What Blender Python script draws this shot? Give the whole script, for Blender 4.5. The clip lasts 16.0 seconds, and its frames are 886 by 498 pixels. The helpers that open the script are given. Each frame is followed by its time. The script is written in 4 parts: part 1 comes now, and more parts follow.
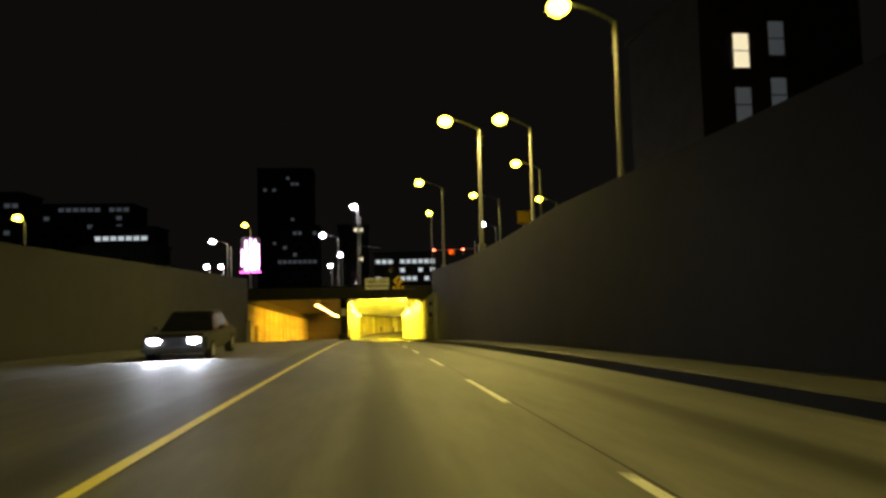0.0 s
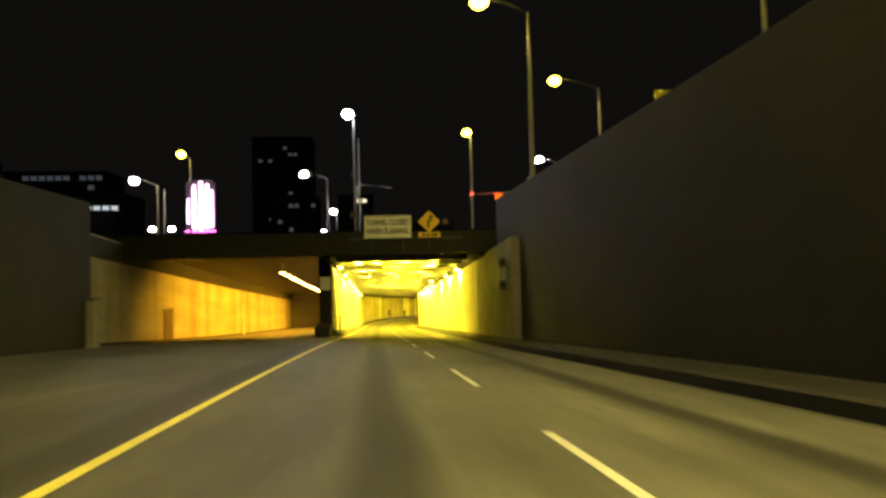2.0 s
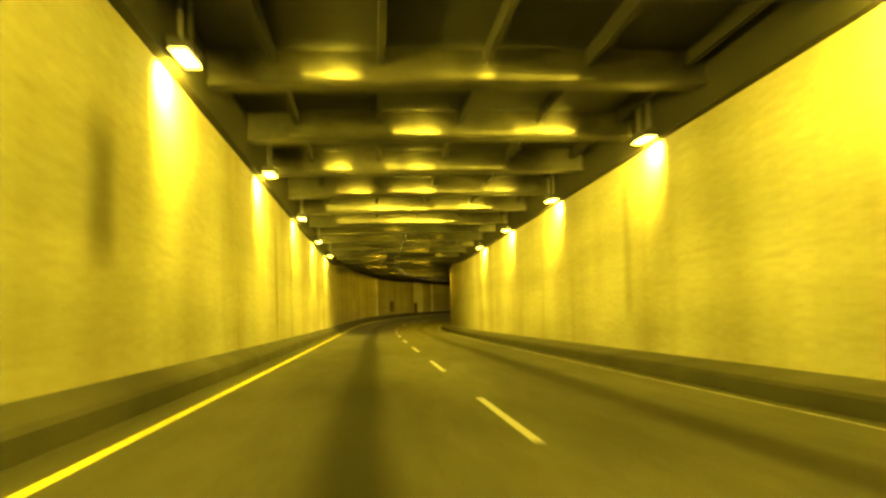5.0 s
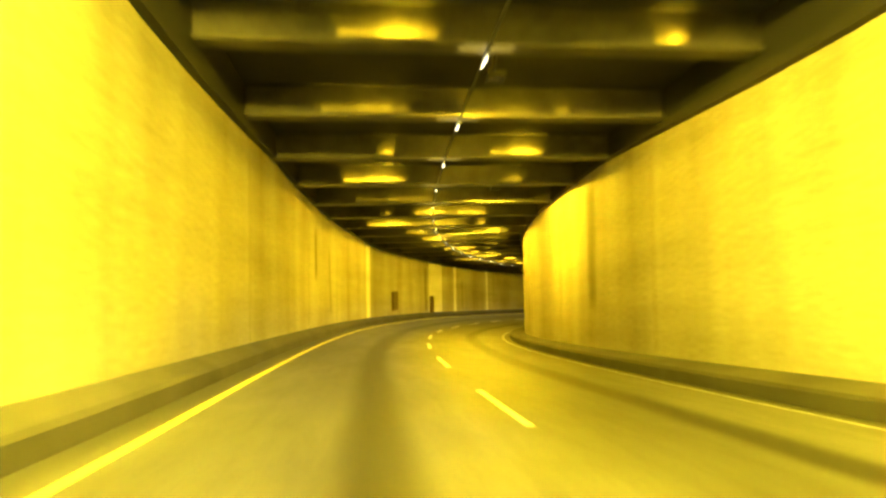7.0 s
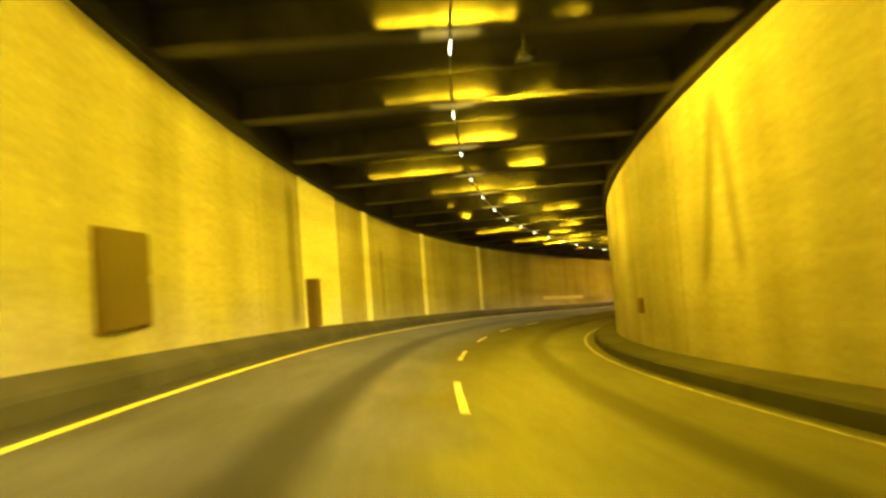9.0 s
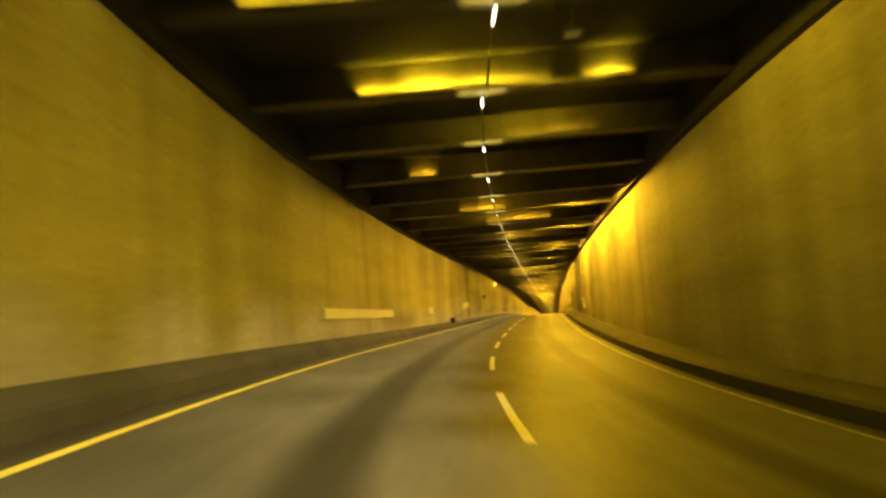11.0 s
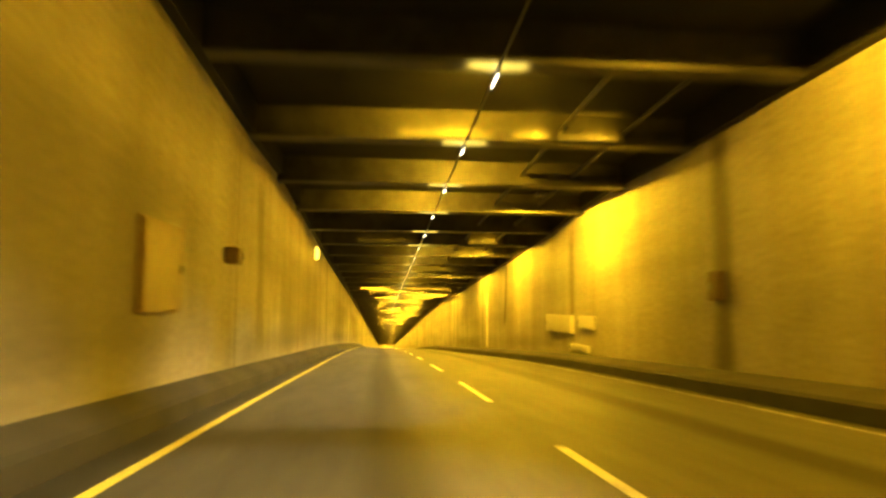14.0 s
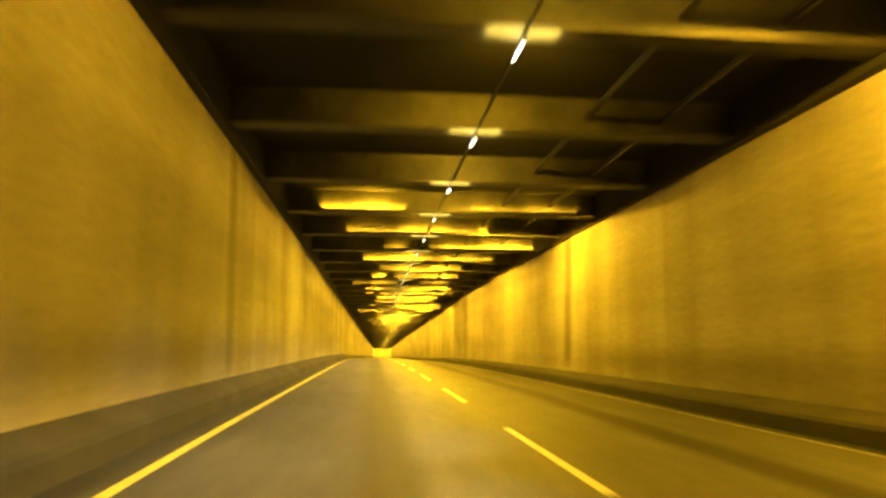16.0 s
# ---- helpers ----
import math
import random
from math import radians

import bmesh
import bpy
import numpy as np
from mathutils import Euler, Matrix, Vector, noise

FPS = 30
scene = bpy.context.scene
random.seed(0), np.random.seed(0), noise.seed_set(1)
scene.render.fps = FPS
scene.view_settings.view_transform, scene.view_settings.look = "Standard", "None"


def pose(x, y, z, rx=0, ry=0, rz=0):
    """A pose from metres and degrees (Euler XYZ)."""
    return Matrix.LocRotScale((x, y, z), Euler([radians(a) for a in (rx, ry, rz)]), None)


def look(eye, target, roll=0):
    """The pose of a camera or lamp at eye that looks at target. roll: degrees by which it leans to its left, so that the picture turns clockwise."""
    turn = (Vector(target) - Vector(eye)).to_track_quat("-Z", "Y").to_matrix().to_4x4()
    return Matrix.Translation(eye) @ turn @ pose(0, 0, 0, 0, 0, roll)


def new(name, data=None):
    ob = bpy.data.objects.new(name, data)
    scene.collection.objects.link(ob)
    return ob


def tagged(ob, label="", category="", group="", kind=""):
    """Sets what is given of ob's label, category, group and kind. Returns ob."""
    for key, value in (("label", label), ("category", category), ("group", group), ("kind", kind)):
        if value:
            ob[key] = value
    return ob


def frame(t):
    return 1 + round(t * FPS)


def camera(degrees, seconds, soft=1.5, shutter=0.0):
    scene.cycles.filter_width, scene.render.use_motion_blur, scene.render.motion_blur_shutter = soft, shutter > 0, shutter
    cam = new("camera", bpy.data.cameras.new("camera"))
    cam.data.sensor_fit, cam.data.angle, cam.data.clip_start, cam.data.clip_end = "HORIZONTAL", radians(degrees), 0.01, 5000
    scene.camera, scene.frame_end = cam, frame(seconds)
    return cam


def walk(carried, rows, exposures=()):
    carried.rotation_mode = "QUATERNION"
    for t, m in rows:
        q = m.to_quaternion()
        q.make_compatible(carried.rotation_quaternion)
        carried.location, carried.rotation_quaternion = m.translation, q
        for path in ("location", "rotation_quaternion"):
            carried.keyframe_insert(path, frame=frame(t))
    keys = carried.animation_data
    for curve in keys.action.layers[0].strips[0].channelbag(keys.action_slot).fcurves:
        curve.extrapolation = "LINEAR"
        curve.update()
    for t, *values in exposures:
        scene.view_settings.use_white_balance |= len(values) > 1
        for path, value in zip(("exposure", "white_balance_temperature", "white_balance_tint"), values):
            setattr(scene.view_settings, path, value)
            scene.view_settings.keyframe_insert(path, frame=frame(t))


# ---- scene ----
# ---- camera ----
FOV = 70.15
ROWS = [
    (0.00, pose(1.767, -10.849, 1.666, 93.570, 1.330, -6.603)),
    (0.25, pose(1.804, -6.412, 1.468, 93.320, 1.367, -6.552)),
    (0.50, pose(1.843, -2.007, 1.254, 93.081, 1.400, -6.466)),
    (0.75, pose(1.905, 2.273, 1.030, 92.775, 1.424, -6.294)),
    (1.00, pose(1.948, 6.583, 0.793, 92.514, 1.448, -6.117)),
    (1.25, pose(1.921, 11.093, 0.538, 92.433, 1.465, -5.981)),
    (1.50, pose(1.872, 15.671, 0.271, 92.384, 1.470, -5.912)),
    (1.75, pose(1.841, 20.163, -0.001, 92.205, 1.466, -6.010)),
    (2.00, pose(1.815, 24.814, -0.294, 92.029, 1.440, -6.119)),
    (2.25, pose(1.797, 29.954, -0.633, 91.989, 1.360, -6.090)),
    (2.50, pose(1.781, 35.164, -0.992, 91.964, 1.268, -6.107)),
    (2.75, pose(1.748, 40.045, -1.339, 91.862, 1.189, -6.274)),
    (3.00, pose(1.728, 44.875, -1.693, 91.782, 1.183, -6.413)),
    (3.25, pose(1.747, 49.897, -2.071, 91.799, 1.294, -6.375)),
    (3.50, pose(1.786, 54.808, -2.456, 91.814, 1.321, -6.301)),
    (3.75, pose(1.835, 59.272, -2.814, 91.706, 1.579, -6.394)),
    (4.00, pose(1.883, 63.628, -3.166, 91.622, 1.888, -6.510)),
    (4.25, pose(1.926, 68.142, -3.530, 91.722, 1.893, -6.585)),
    (4.50, pose(1.960, 72.688, -3.892, 91.863, 1.739, -6.649)),
    (4.75, pose(1.979, 77.228, -4.246, 91.898, 1.513, -6.625)),
    (5.00, pose(1.983, 81.760, -4.587, 91.942, 1.418, -6.592)),
    (5.25, pose(1.969, 86.272, -4.919, 92.068, 1.324, -6.636)),
    (5.50, pose(1.947, 90.801, -5.247, 92.140, 1.225, -6.702)),
    (5.75, pose(1.916, 95.347, -5.572, 92.155, 1.121, -6.788)),
    (6.00, pose(1.882, 99.905, -5.897, 92.138, 1.022, -6.896)),
    (6.25, pose(1.856, 104.470, -6.220, 92.119, 0.959, -7.042)),
    (6.50, pose(1.848, 109.037, -6.543, 92.111, 0.921, -7.219)),
    (6.75, pose(1.872, 113.599, -6.863, 92.143, 0.916, -7.493)),
    (7.00, pose(1.946, 118.151, -7.178, 92.231, 0.954, -7.884)),
    (7.25, pose(2.090, 122.686, -7.488, 92.388, 1.043, -8.396)),
    (7.50, pose(2.318, 127.201, -7.781, 92.609, 1.517, -9.086)),
    (7.75, pose(2.603, 131.707, -8.062, 92.652, 1.931, -10.174)),
    (8.00, pose(2.968, 136.202, -8.333, 92.605, 2.296, -11.630)),
    (8.25, pose(3.453, 140.689, -8.597, 92.560, 2.788, -13.524)),
    (8.50, pose(4.081, 145.137, -8.850, 92.534, 3.307, -15.609)),
    (8.75, pose(4.884, 149.507, -9.096, 92.546, 3.797, -17.473)),
    (9.00, pose(5.853, 153.812, -9.331, 92.625, 4.174, -19.616)),
    (9.25, pose(6.960, 158.084, -9.554, 92.886, 4.342, -22.229)),
    (9.50, pose(8.256, 162.301, -9.767, 93.132, 4.473, -24.999)),
    (9.75, pose(9.742, 166.411, -9.972, 93.171, 4.696, -28.127)),
    (10.00, pose(11.448, 170.487, -10.177, 93.151, 4.917, -31.438)),
    (10.25, pose(13.439, 174.577, -10.392, 93.152, 4.887, -34.795)),
    (10.50, pose(15.796, 178.659, -10.617, 93.190, 4.720, -38.171)),
    (10.75, pose(18.538, 182.683, -10.851, 93.255, 4.416, -41.683)),
    (11.00, pose(21.636, 186.564, -11.087, 93.342, 4.062, -45.369)),
    (11.25, pose(25.048, 190.248, -11.326, 93.432, 3.508, -48.811)),
    (11.50, pose(28.690, 193.721, -11.567, 93.511, 2.640, -51.733)),
    (11.75, pose(32.468, 196.987, -11.799, 93.596, 1.992, -54.036)),
    (12.00, pose(36.276, 200.084, -12.019, 93.707, 1.661, -55.541)),
    (12.25, pose(40.001, 203.047, -12.221, 93.839, 1.741, -56.414)),
    (12.50, pose(43.593, 205.898, -12.407, 93.981, 2.304, -57.191)),
    (12.75, pose(47.038, 208.661, -12.578, 94.292, 2.241, -57.938)),
    (13.00, pose(50.417, 211.356, -12.741, 94.617, 1.726, -58.618)),
    (13.25, pose(53.793, 213.989, -12.902, 94.751, 0.995, -59.227)),
    (13.50, pose(57.190, 216.586, -13.064, 94.832, 0.224, -59.773)),
    (13.75, pose(60.675, 219.180, -13.232, 94.979, -0.240, -60.252)),
    (14.00, pose(64.189, 221.753, -13.391, 95.091, -0.240, -60.593)),
    (14.25, pose(67.684, 224.293, -13.552, 95.074, -0.296, -60.666)),
    (14.50, pose(71.191, 226.812, -13.718, 94.988, -0.301, -60.677)),
    (14.75, pose(74.727, 229.309, -13.893, 94.866, -0.106, -60.859)),
    (15.00, pose(78.295, 231.804, -14.079, 94.727, 0.036, -60.986)),
    (15.25, pose(81.900, 234.314, -14.273, 94.652, 0.104, -60.932)),
    (15.50, pose(85.465, 236.812, -14.473, 94.853, 0.241, -60.899)),
    (15.75, pose(89.039, 239.320, -14.685, 95.047, 0.116, -61.003)),
    (16.00, pose(92.616, 241.832, -14.909, 95.282, -0.111, -61.143)),
]

cam = camera(FOV, 16.0, soft=2.8, shutter=0.5)
EXPOSURES = [(0.0, 2.4), (1.5, 2.5), (2.6, 2.65), (3.0, 2.4), (3.5, 1.45), (4.0, 1.0), (4.5, 0.05), (5.0, 0.25), (5.2, 0.4), (6.2, 1.2), (6.9, 2.2), (7.3, 2.6), (8.0, 2.75), (8.5, 3.0), (9.0, 2.95), (10.2, 3.2), (12.3, 3.05), (13.0, 3.25), (14.0, 3.4), (16.0, 3.35)]
walk(cam, ROWS, EXPOSURES)


# ---- light and world ----
world = bpy.data.worlds.new("night")
scene.world = world
world.use_nodes = True
wn = world.node_tree.nodes["Background"]
wn.inputs[0].default_value = (0.0085, 0.0078, 0.0068, 1)
wn.inputs[1].default_value = 0.09

SODIUM = (1.0, 0.765, 0.034)
SODIUM_MID = (1.0, 0.67, 0.012)
SODIUM_DEEP = (1.0, 0.55, 0.014)
SODIUM_STREET = (1.0, 0.80, 0.20)
COOL = (0.78, 0.86, 1.0)

# road alignment: bend (1/km) and grade change every 12 m from -24 m, cross fall (degrees) every 24 m from -20 m
BEND = [-0.00, -0.17, -0.32, -0.31, -0.11, 0.45, 0.35, -0.28, 0.20, 0.20, -0.04, 0.13, 1.42, 3.51, 7.75, 12.52, 12.07, 12.49, 14.14, 10.04, 2.77, 1.41, 0.92, 0.31, -0.03, 0.12, -0.03, -0.28, 0.07, 0.63, 0.56, -0.52]
SAG = [-1.39, -1.14, -0.74, -0.41, -0.54, -0.55, -0.28, -0.11, 0.22, 0.33, 0.06, 0.10, 0.37, 0.59, 0.59, 0.30, -0.04, 0.17, 0.25, 0.09, 0.26, 0.32, -0.02, -0.20, -0.62, -0.70, -0.29, -0.07, -0.30, -0.64, -0.58, -0.03]
FALL = [2.19, 2.78, 3.47, 4.11, 2.43, 2.29, 2.29, 4.72, 6.71, 6.55, 3.26, 0.62, 0.23, 1.86, 2.00, 2.00]


S_GRID = np.arange(-140, 760, 1.0)
S_BEND = np.arange(-24, 349, 12.0)
S_FALL = np.arange(-20, 341, 24.0)
_k = np.interp(S_GRID, S_BEND, BEND, left=0, right=0) * 1e-3
_v = np.interp(S_GRID, S_BEND, SAG, left=0, right=0) * 1e-3
_th = np.cumsum(_k) - _k * 0.5
_gr = np.cumsum(_v)
_i0 = 140
_th -= _th[_i0]
_gr += -0.052 - _gr[_i0]
_x, _y, _z = np.cumsum(np.sin(_th)), np.cumsum(np.cos(_th)), np.cumsum(_gr)
_x -= _x[_i0]
_y -= _y[_i0]
_z -= _z[_i0]

W_LANE, W_LANE2 = 3.555, 3.664
U_DASH, U_EDGE = W_LANE, W_LANE + W_LANE2
U_LEFT, U_RIGHT = -0.79, 8.50
H_WALL, WEB = 4.94, 0.66
S_PORTAL, S_FACE = 66.2, 62.0
S_END = 640.0


def heading(s):
    return float(np.interp(s, S_GRID, _th))


def fall(s):
    return math.tan(radians(float(np.interp(s, S_FALL, FALL))))


def at(s, u, z, banked=True):
    """A point s metres along the road, u to the right of the yellow line, z over the road. Only our side of the road has a cross fall."""
    th = heading(s)
    zb = (3.6 - max(u, -1.2)) * fall(s) if banked else 0.0
    return Vector((float(np.interp(s, S_GRID, _x)) + u * math.cos(th),
                   float(np.interp(s, S_GRID, _y)) - u * math.sin(th),
                   float(np.interp(s, S_GRID, _z)) + z + zb))


def soffit(s):
    """Height of the girders' lower edge over the road."""
    return float(np.interp(s, (60, 110, 150, 195, 240, 272), (5.20, 5.30, 5.36, 5.36, 5.12, 4.85)))


# girders: every 3.5 m behind the mouth, every 3.66 m further in
GIRDERS = [68.5 + 3.5 * i for i in range(13)] + [113.3 + 3.66 * i for i in range(32)] + [229.8, 233.3, 236.9, 240.2, 243.5, 246.0, 249.2, 252.4, 257.6] + [261.4 + 3.66 * i for i in range(103)]


def stand(s, u, z, turn=0.0, banked=False):
    """A pose at a place along the road, with x across the road and y along it."""
    p = at(s, u, z, banked)
    return Matrix.Translation(p) @ Matrix.Rotation(-heading(s) + radians(turn), 4, "Z")


# ---- materials ----
def mat(name, color=(0.5, 0.5, 0.5), rough=0.6, metal=0.0):
    m = bpy.data.materials.new(name)
    m.use_nodes = True
    b = m.node_tree.nodes["Principled BSDF"]
    b.inputs["Base Color"].default_value = (*color, 1)
    b.inputs["Roughness"].default_value = rough
    b.inputs["Metallic"].default_value = metal
    return m


class Tree:
    """Short calls for building a node tree."""

    def __init__(self, m):
        self.t = m.node_tree
        self.b = self.t.nodes["Principled BSDF"]

    def node(self, kind, **kw):
        n = self.t.nodes.new(kind)
        for k, v in kw.items():
            n.inputs[k.replace("_", " ")].default_value = v
        return n

    def link(self, a, b):
        self.t.links.new(a, b)

    def coords(self, scale, uv=True):
        c = self.t.nodes.new("ShaderNodeTexCoord")
        m = self.t.nodes.new("ShaderNodeMapping")
        m.inputs["Scale"].default_value = scale
        self.link(c.outputs["UV" if uv else "Object"], m.inputs["Vector"])
        return m.outputs[0]

    def noise(self, vec, scale=1.0, detail=4.0, rough=0.55):
        n = self.node("ShaderNodeTexNoise", Scale=scale, Detail=detail, Roughness=rough)
        self.link(vec, n.inputs["Vector"])
        return n.outputs[0]

    def ramp(self, fac, stops):
        r = self.t.nodes.new("ShaderNodeValToRGB")
        e = r.color_ramp.elements
        while len(e) < len(stops):
            e.new(0.5)
        for x, (p, c) in zip(e, stops):
            x.position = p
            x.color = (*c, 1) if len(c) == 3 else c
        self.link(fac, r.inputs[0])
        return r.outputs[0]

    def mix(self, a, b, fac, mode="MIX"):
        n = self.t.nodes.new("ShaderNodeMix")
        n.data_type, n.blend_type = "RGBA", mode
        for v, s in ((a, n.inputs[6]), (b, n.inputs[7])):
            if hasattr(v, "links"):
                self.link(v, s)
            else:
                s.default_value = (*v, 1)
        if hasattr(fac, "links"):
            self.link(fac, n.inputs[0])
        else:
            n.inputs[0].default_value = fac
        return n.outputs[2]

    def math(self, op, a, b=0.0, c=0.0):
        n = self.t.nodes.new("ShaderNodeMath")
        n.operation = op
        for v, i in ((a, 0), (b, 1), (c, 2)):
            if hasattr(v, "links"):
                self.link(v, n.inputs[i])
            else:
                n.inputs[i].default_value = v
        return n.outputs[0]

    def fade(self, x, lo, hi, at_lo, at_hi):
        r = self.node("ShaderNodeMapRange", From_Min=lo, From_Max=hi, To_Min=at_lo, To_Max=at_hi)
        r.interpolation_type = "SMOOTHSTEP"
        self.link(x, r.inputs["Value"])
        return r.outputs[0]

    def bump(self, h, strength=0.3, dist=0.02):
        n = self.node("ShaderNodeBump", Strength=strength, Distance=dist)
        self.link(h, n.inputs["Height"])
        self.link(n.outputs[0], self.b.inputs["Normal"])

    def color(self, c):
        self.link(c, self.b.inputs["Base Color"])

    def rough(self, fac, lo, hi):
        m = self.node("ShaderNodeMapRange", To_Min=lo, To_Max=hi)
        self.link(fac, m.inputs["Value"])
        self.link(m.outputs[0], self.b.inputs["Roughness"])


def grey(v, tint=(1, 1, 1)):
    return tuple(v * t for t in tint)


def make_asphalt():
    """Worn asphalt; UV is (u, s) in metres, with an oil track down the middle of each lane and grime in the gutters."""
    m = mat("asphalt", rough=0.7)
    t = Tree(m)
    big = t.noise(t.coords((0.9, 0.05, 1)), 1.0, 5)
    patch = t.noise(t.coords((0.35, 0.12, 1)), 1.0, 3)
    grain = t.noise(t.coords((1, 1, 1)), 55, 3)
    base = t.ramp(big, [(0.3, grey(0.058, (1, 0.98, 0.95))), (0.7, grey(0.115, (1, 0.98, 0.95)))])
    base = t.mix(base, t.ramp(patch, [(0.4, grey(0.8)), (0.6, grey(1.15))]), 1.0, "MULTIPLY")
    mott = t.noise(t.coords((2.4, 0.45, 1)), 1.0, 6, 0.7)
    base = t.mix(base, t.ramp(mott, [(0.32, grey(0.72)), (0.68, grey(1.22))]), 1.0, "MULTIPLY")
    base = t.mix(base, t.ramp(grain, [(0.35, grey(0.75)), (0.65, grey(1.2))]), 0.8, "MULTIPLY")
    c = t.t.nodes.new("ShaderNodeTexCoord")
    sep = t.t.nodes.new("ShaderNodeSeparateXYZ")
    t.link(c.outputs["UV"], sep.inputs[0])
    wob = t.noise(t.coords((0.0, 0.07, 0)), 1.0, 2)
    off = t.node("ShaderNodeMath")
    off.operation = "MULTIPLY_ADD"
    t.link(wob, off.inputs[0])
    off.inputs[1].default_value = 0.5
    t.link(sep.outputs[0], off.inputs[2])
    for centre, width, worn in ((1.98, 0.46, 0.92), (5.55, 0.46, 0.97), (-0.40, 0.42, 0.6), (7.55, 0.28, 0.8)):
        d = t.node("ShaderNodeMath")
        d.operation = "SUBTRACT"
        t.link(off.outputs[0], d.inputs[0])
        d.inputs[1].default_value = centre + 0.25
        a = t.node("ShaderNodeMath")
        a.operation = "ABSOLUTE"
        t.link(d.outputs[0], a.inputs[0])
        r = t.node("ShaderNodeMapRange", From_Min=0.1, From_Max=width, To_Min=worn, To_Max=0.0)
        r.interpolation_type = "SMOOTHSTEP"
        t.link(a.outputs[0], r.inputs["Value"])
        base = t.mix(base, grey(0.014), r.outputs[0])
    t.color(base)
    t.rough(big, 0.5, 0.8)
    t.bump(grain, 0.35, 0.006)
    return m


def make_paint(name, color, worn=0.30):
    """Road paint, scuffed and thin in places."""
    m = mat(name, color, 0.55)
    t = Tree(m)
    n = t.noise(t.coords((6, 1.2, 1)), 3.0, 6, 0.7)
    g = t.noise(t.coords((1, 1, 1)), 40, 2)
    c = t.mix(t.ramp(n, [(worn, grey(0.10)), (worn + 0.12, color)]), t.ramp(g, [(0.3, grey(0.8)), (0.7, grey(1.05))]), 1.0, "MULTIPLY")
    t.color(c)
    return m


def make_wall(name, light, dark, streak=0.55, stains_and_shade=()):
    """Painted tunnel wall, UV (s, z): soot streaks that run down, smears, blotches and single dark marks, both staining
    and painted shade (s, half width, lean, foot, top, strength).
    """
    m = mat(name, light, 0.42)
    t = Tree(m)
    v = t.noise(t.coords((0.30, 0.035, 1)), 1.0, 5, 0.6)
    smear = t.noise(t.coords((0.10, 0.9, 1)), 1.0, 3, 0.55)
    blot = t.noise(t.coords((0.16, 0.3, 1)), 1.0, 4)
    grain = t.noise(t.coords((1, 1, 1)), 9.0, 6)
    c = t.mix(light, dark, t.ramp(v, [(0.42, grey(0.0)), (0.75, grey(streak))]))
    c = t.mix(c, t.ramp(blot, [(0.35, grey(0.78)), (0.62, grey(1.0))]), 0.9, "MULTIPLY")
    c = t.mix(c, t.ramp(smear, [(0.35, grey(0.80)), (0.62, grey(1.05))]), 0.8, "MULTIPLY")
    c = t.mix(c, t.ramp(grain, [(0.3, grey(0.72)), (0.7, grey(1.10))]), 0.9, "MULTIPLY")
    if stains_and_shade:
        co = t.t.nodes.new("ShaderNodeTexCoord")
        sep = t.t.nodes.new("ShaderNodeSeparateXYZ")
        t.link(co.outputs["UV"], sep.inputs[0])
        wob = t.noise(t.coords((0.8, 0.5, 1)), 1.0, 4)
    for s, half, lean, foot, top, strength in stains_and_shade:
        a = t.math("MULTIPLY_ADD", sep.outputs[1], lean, sep.outputs[0])
        a = t.math("MULTIPLY_ADD", wob, half * 1.2, a)
        a = t.math("ABSOLUTE", t.math("SUBTRACT", a, s + lean * (foot + top) / 2 + half * 0.6))
        across = t.fade(a, half * 0.25, half * 1.2, strength, 0.0)
        up = t.fade(sep.outputs[1], foot - 0.2, foot + 0.5, 0.0, 1.0)
        down = t.fade(sep.outputs[1], top - 0.6, top + 0.2, 1.0, 0.0)
        c = t.mix(c, grey(0.035, (1, 0.85, 0.6)), t.math("MULTIPLY", t.math("MULTIPLY", across, up), down))
    t.color(c)
    t.rough(grain, 0.6, 0.85)
    t.b.inputs["Specular IOR Level"].default_value = 0.22
    t.bump(grain, 0.15, 0.01)
    return m


def make_concrete(name, lo, hi, rough=0.8, scale=1.0):
    m = mat(name, lo, rough)
    t = Tree(m)
    a = t.noise(t.coords((0.5, 0.5, 0.5), False), scale, 6, 0.65)
    g = t.noise(t.coords((1, 1, 1), False), 22 * scale, 4)
    c = t.mix(t.ramp(a, [(0.3, lo), (0.7, hi)]), t.ramp(g, [(0.3, grey(0.8)), (0.7, grey(1.1))]), 0.8, "MULTIPLY")
    t.color(c)
    t.bump(g, 0.3, 0.01)
    return m


def make_glow(name, color, strength, base=1.0):
    m = mat(name, grey(base, color), 0.4)
    b = m.node_tree.nodes["Principled BSDF"]
    b.inputs["Emission Color"].default_value = (*color, 1)
    b.inputs["Emission Strength"].default_value = strength
    return m


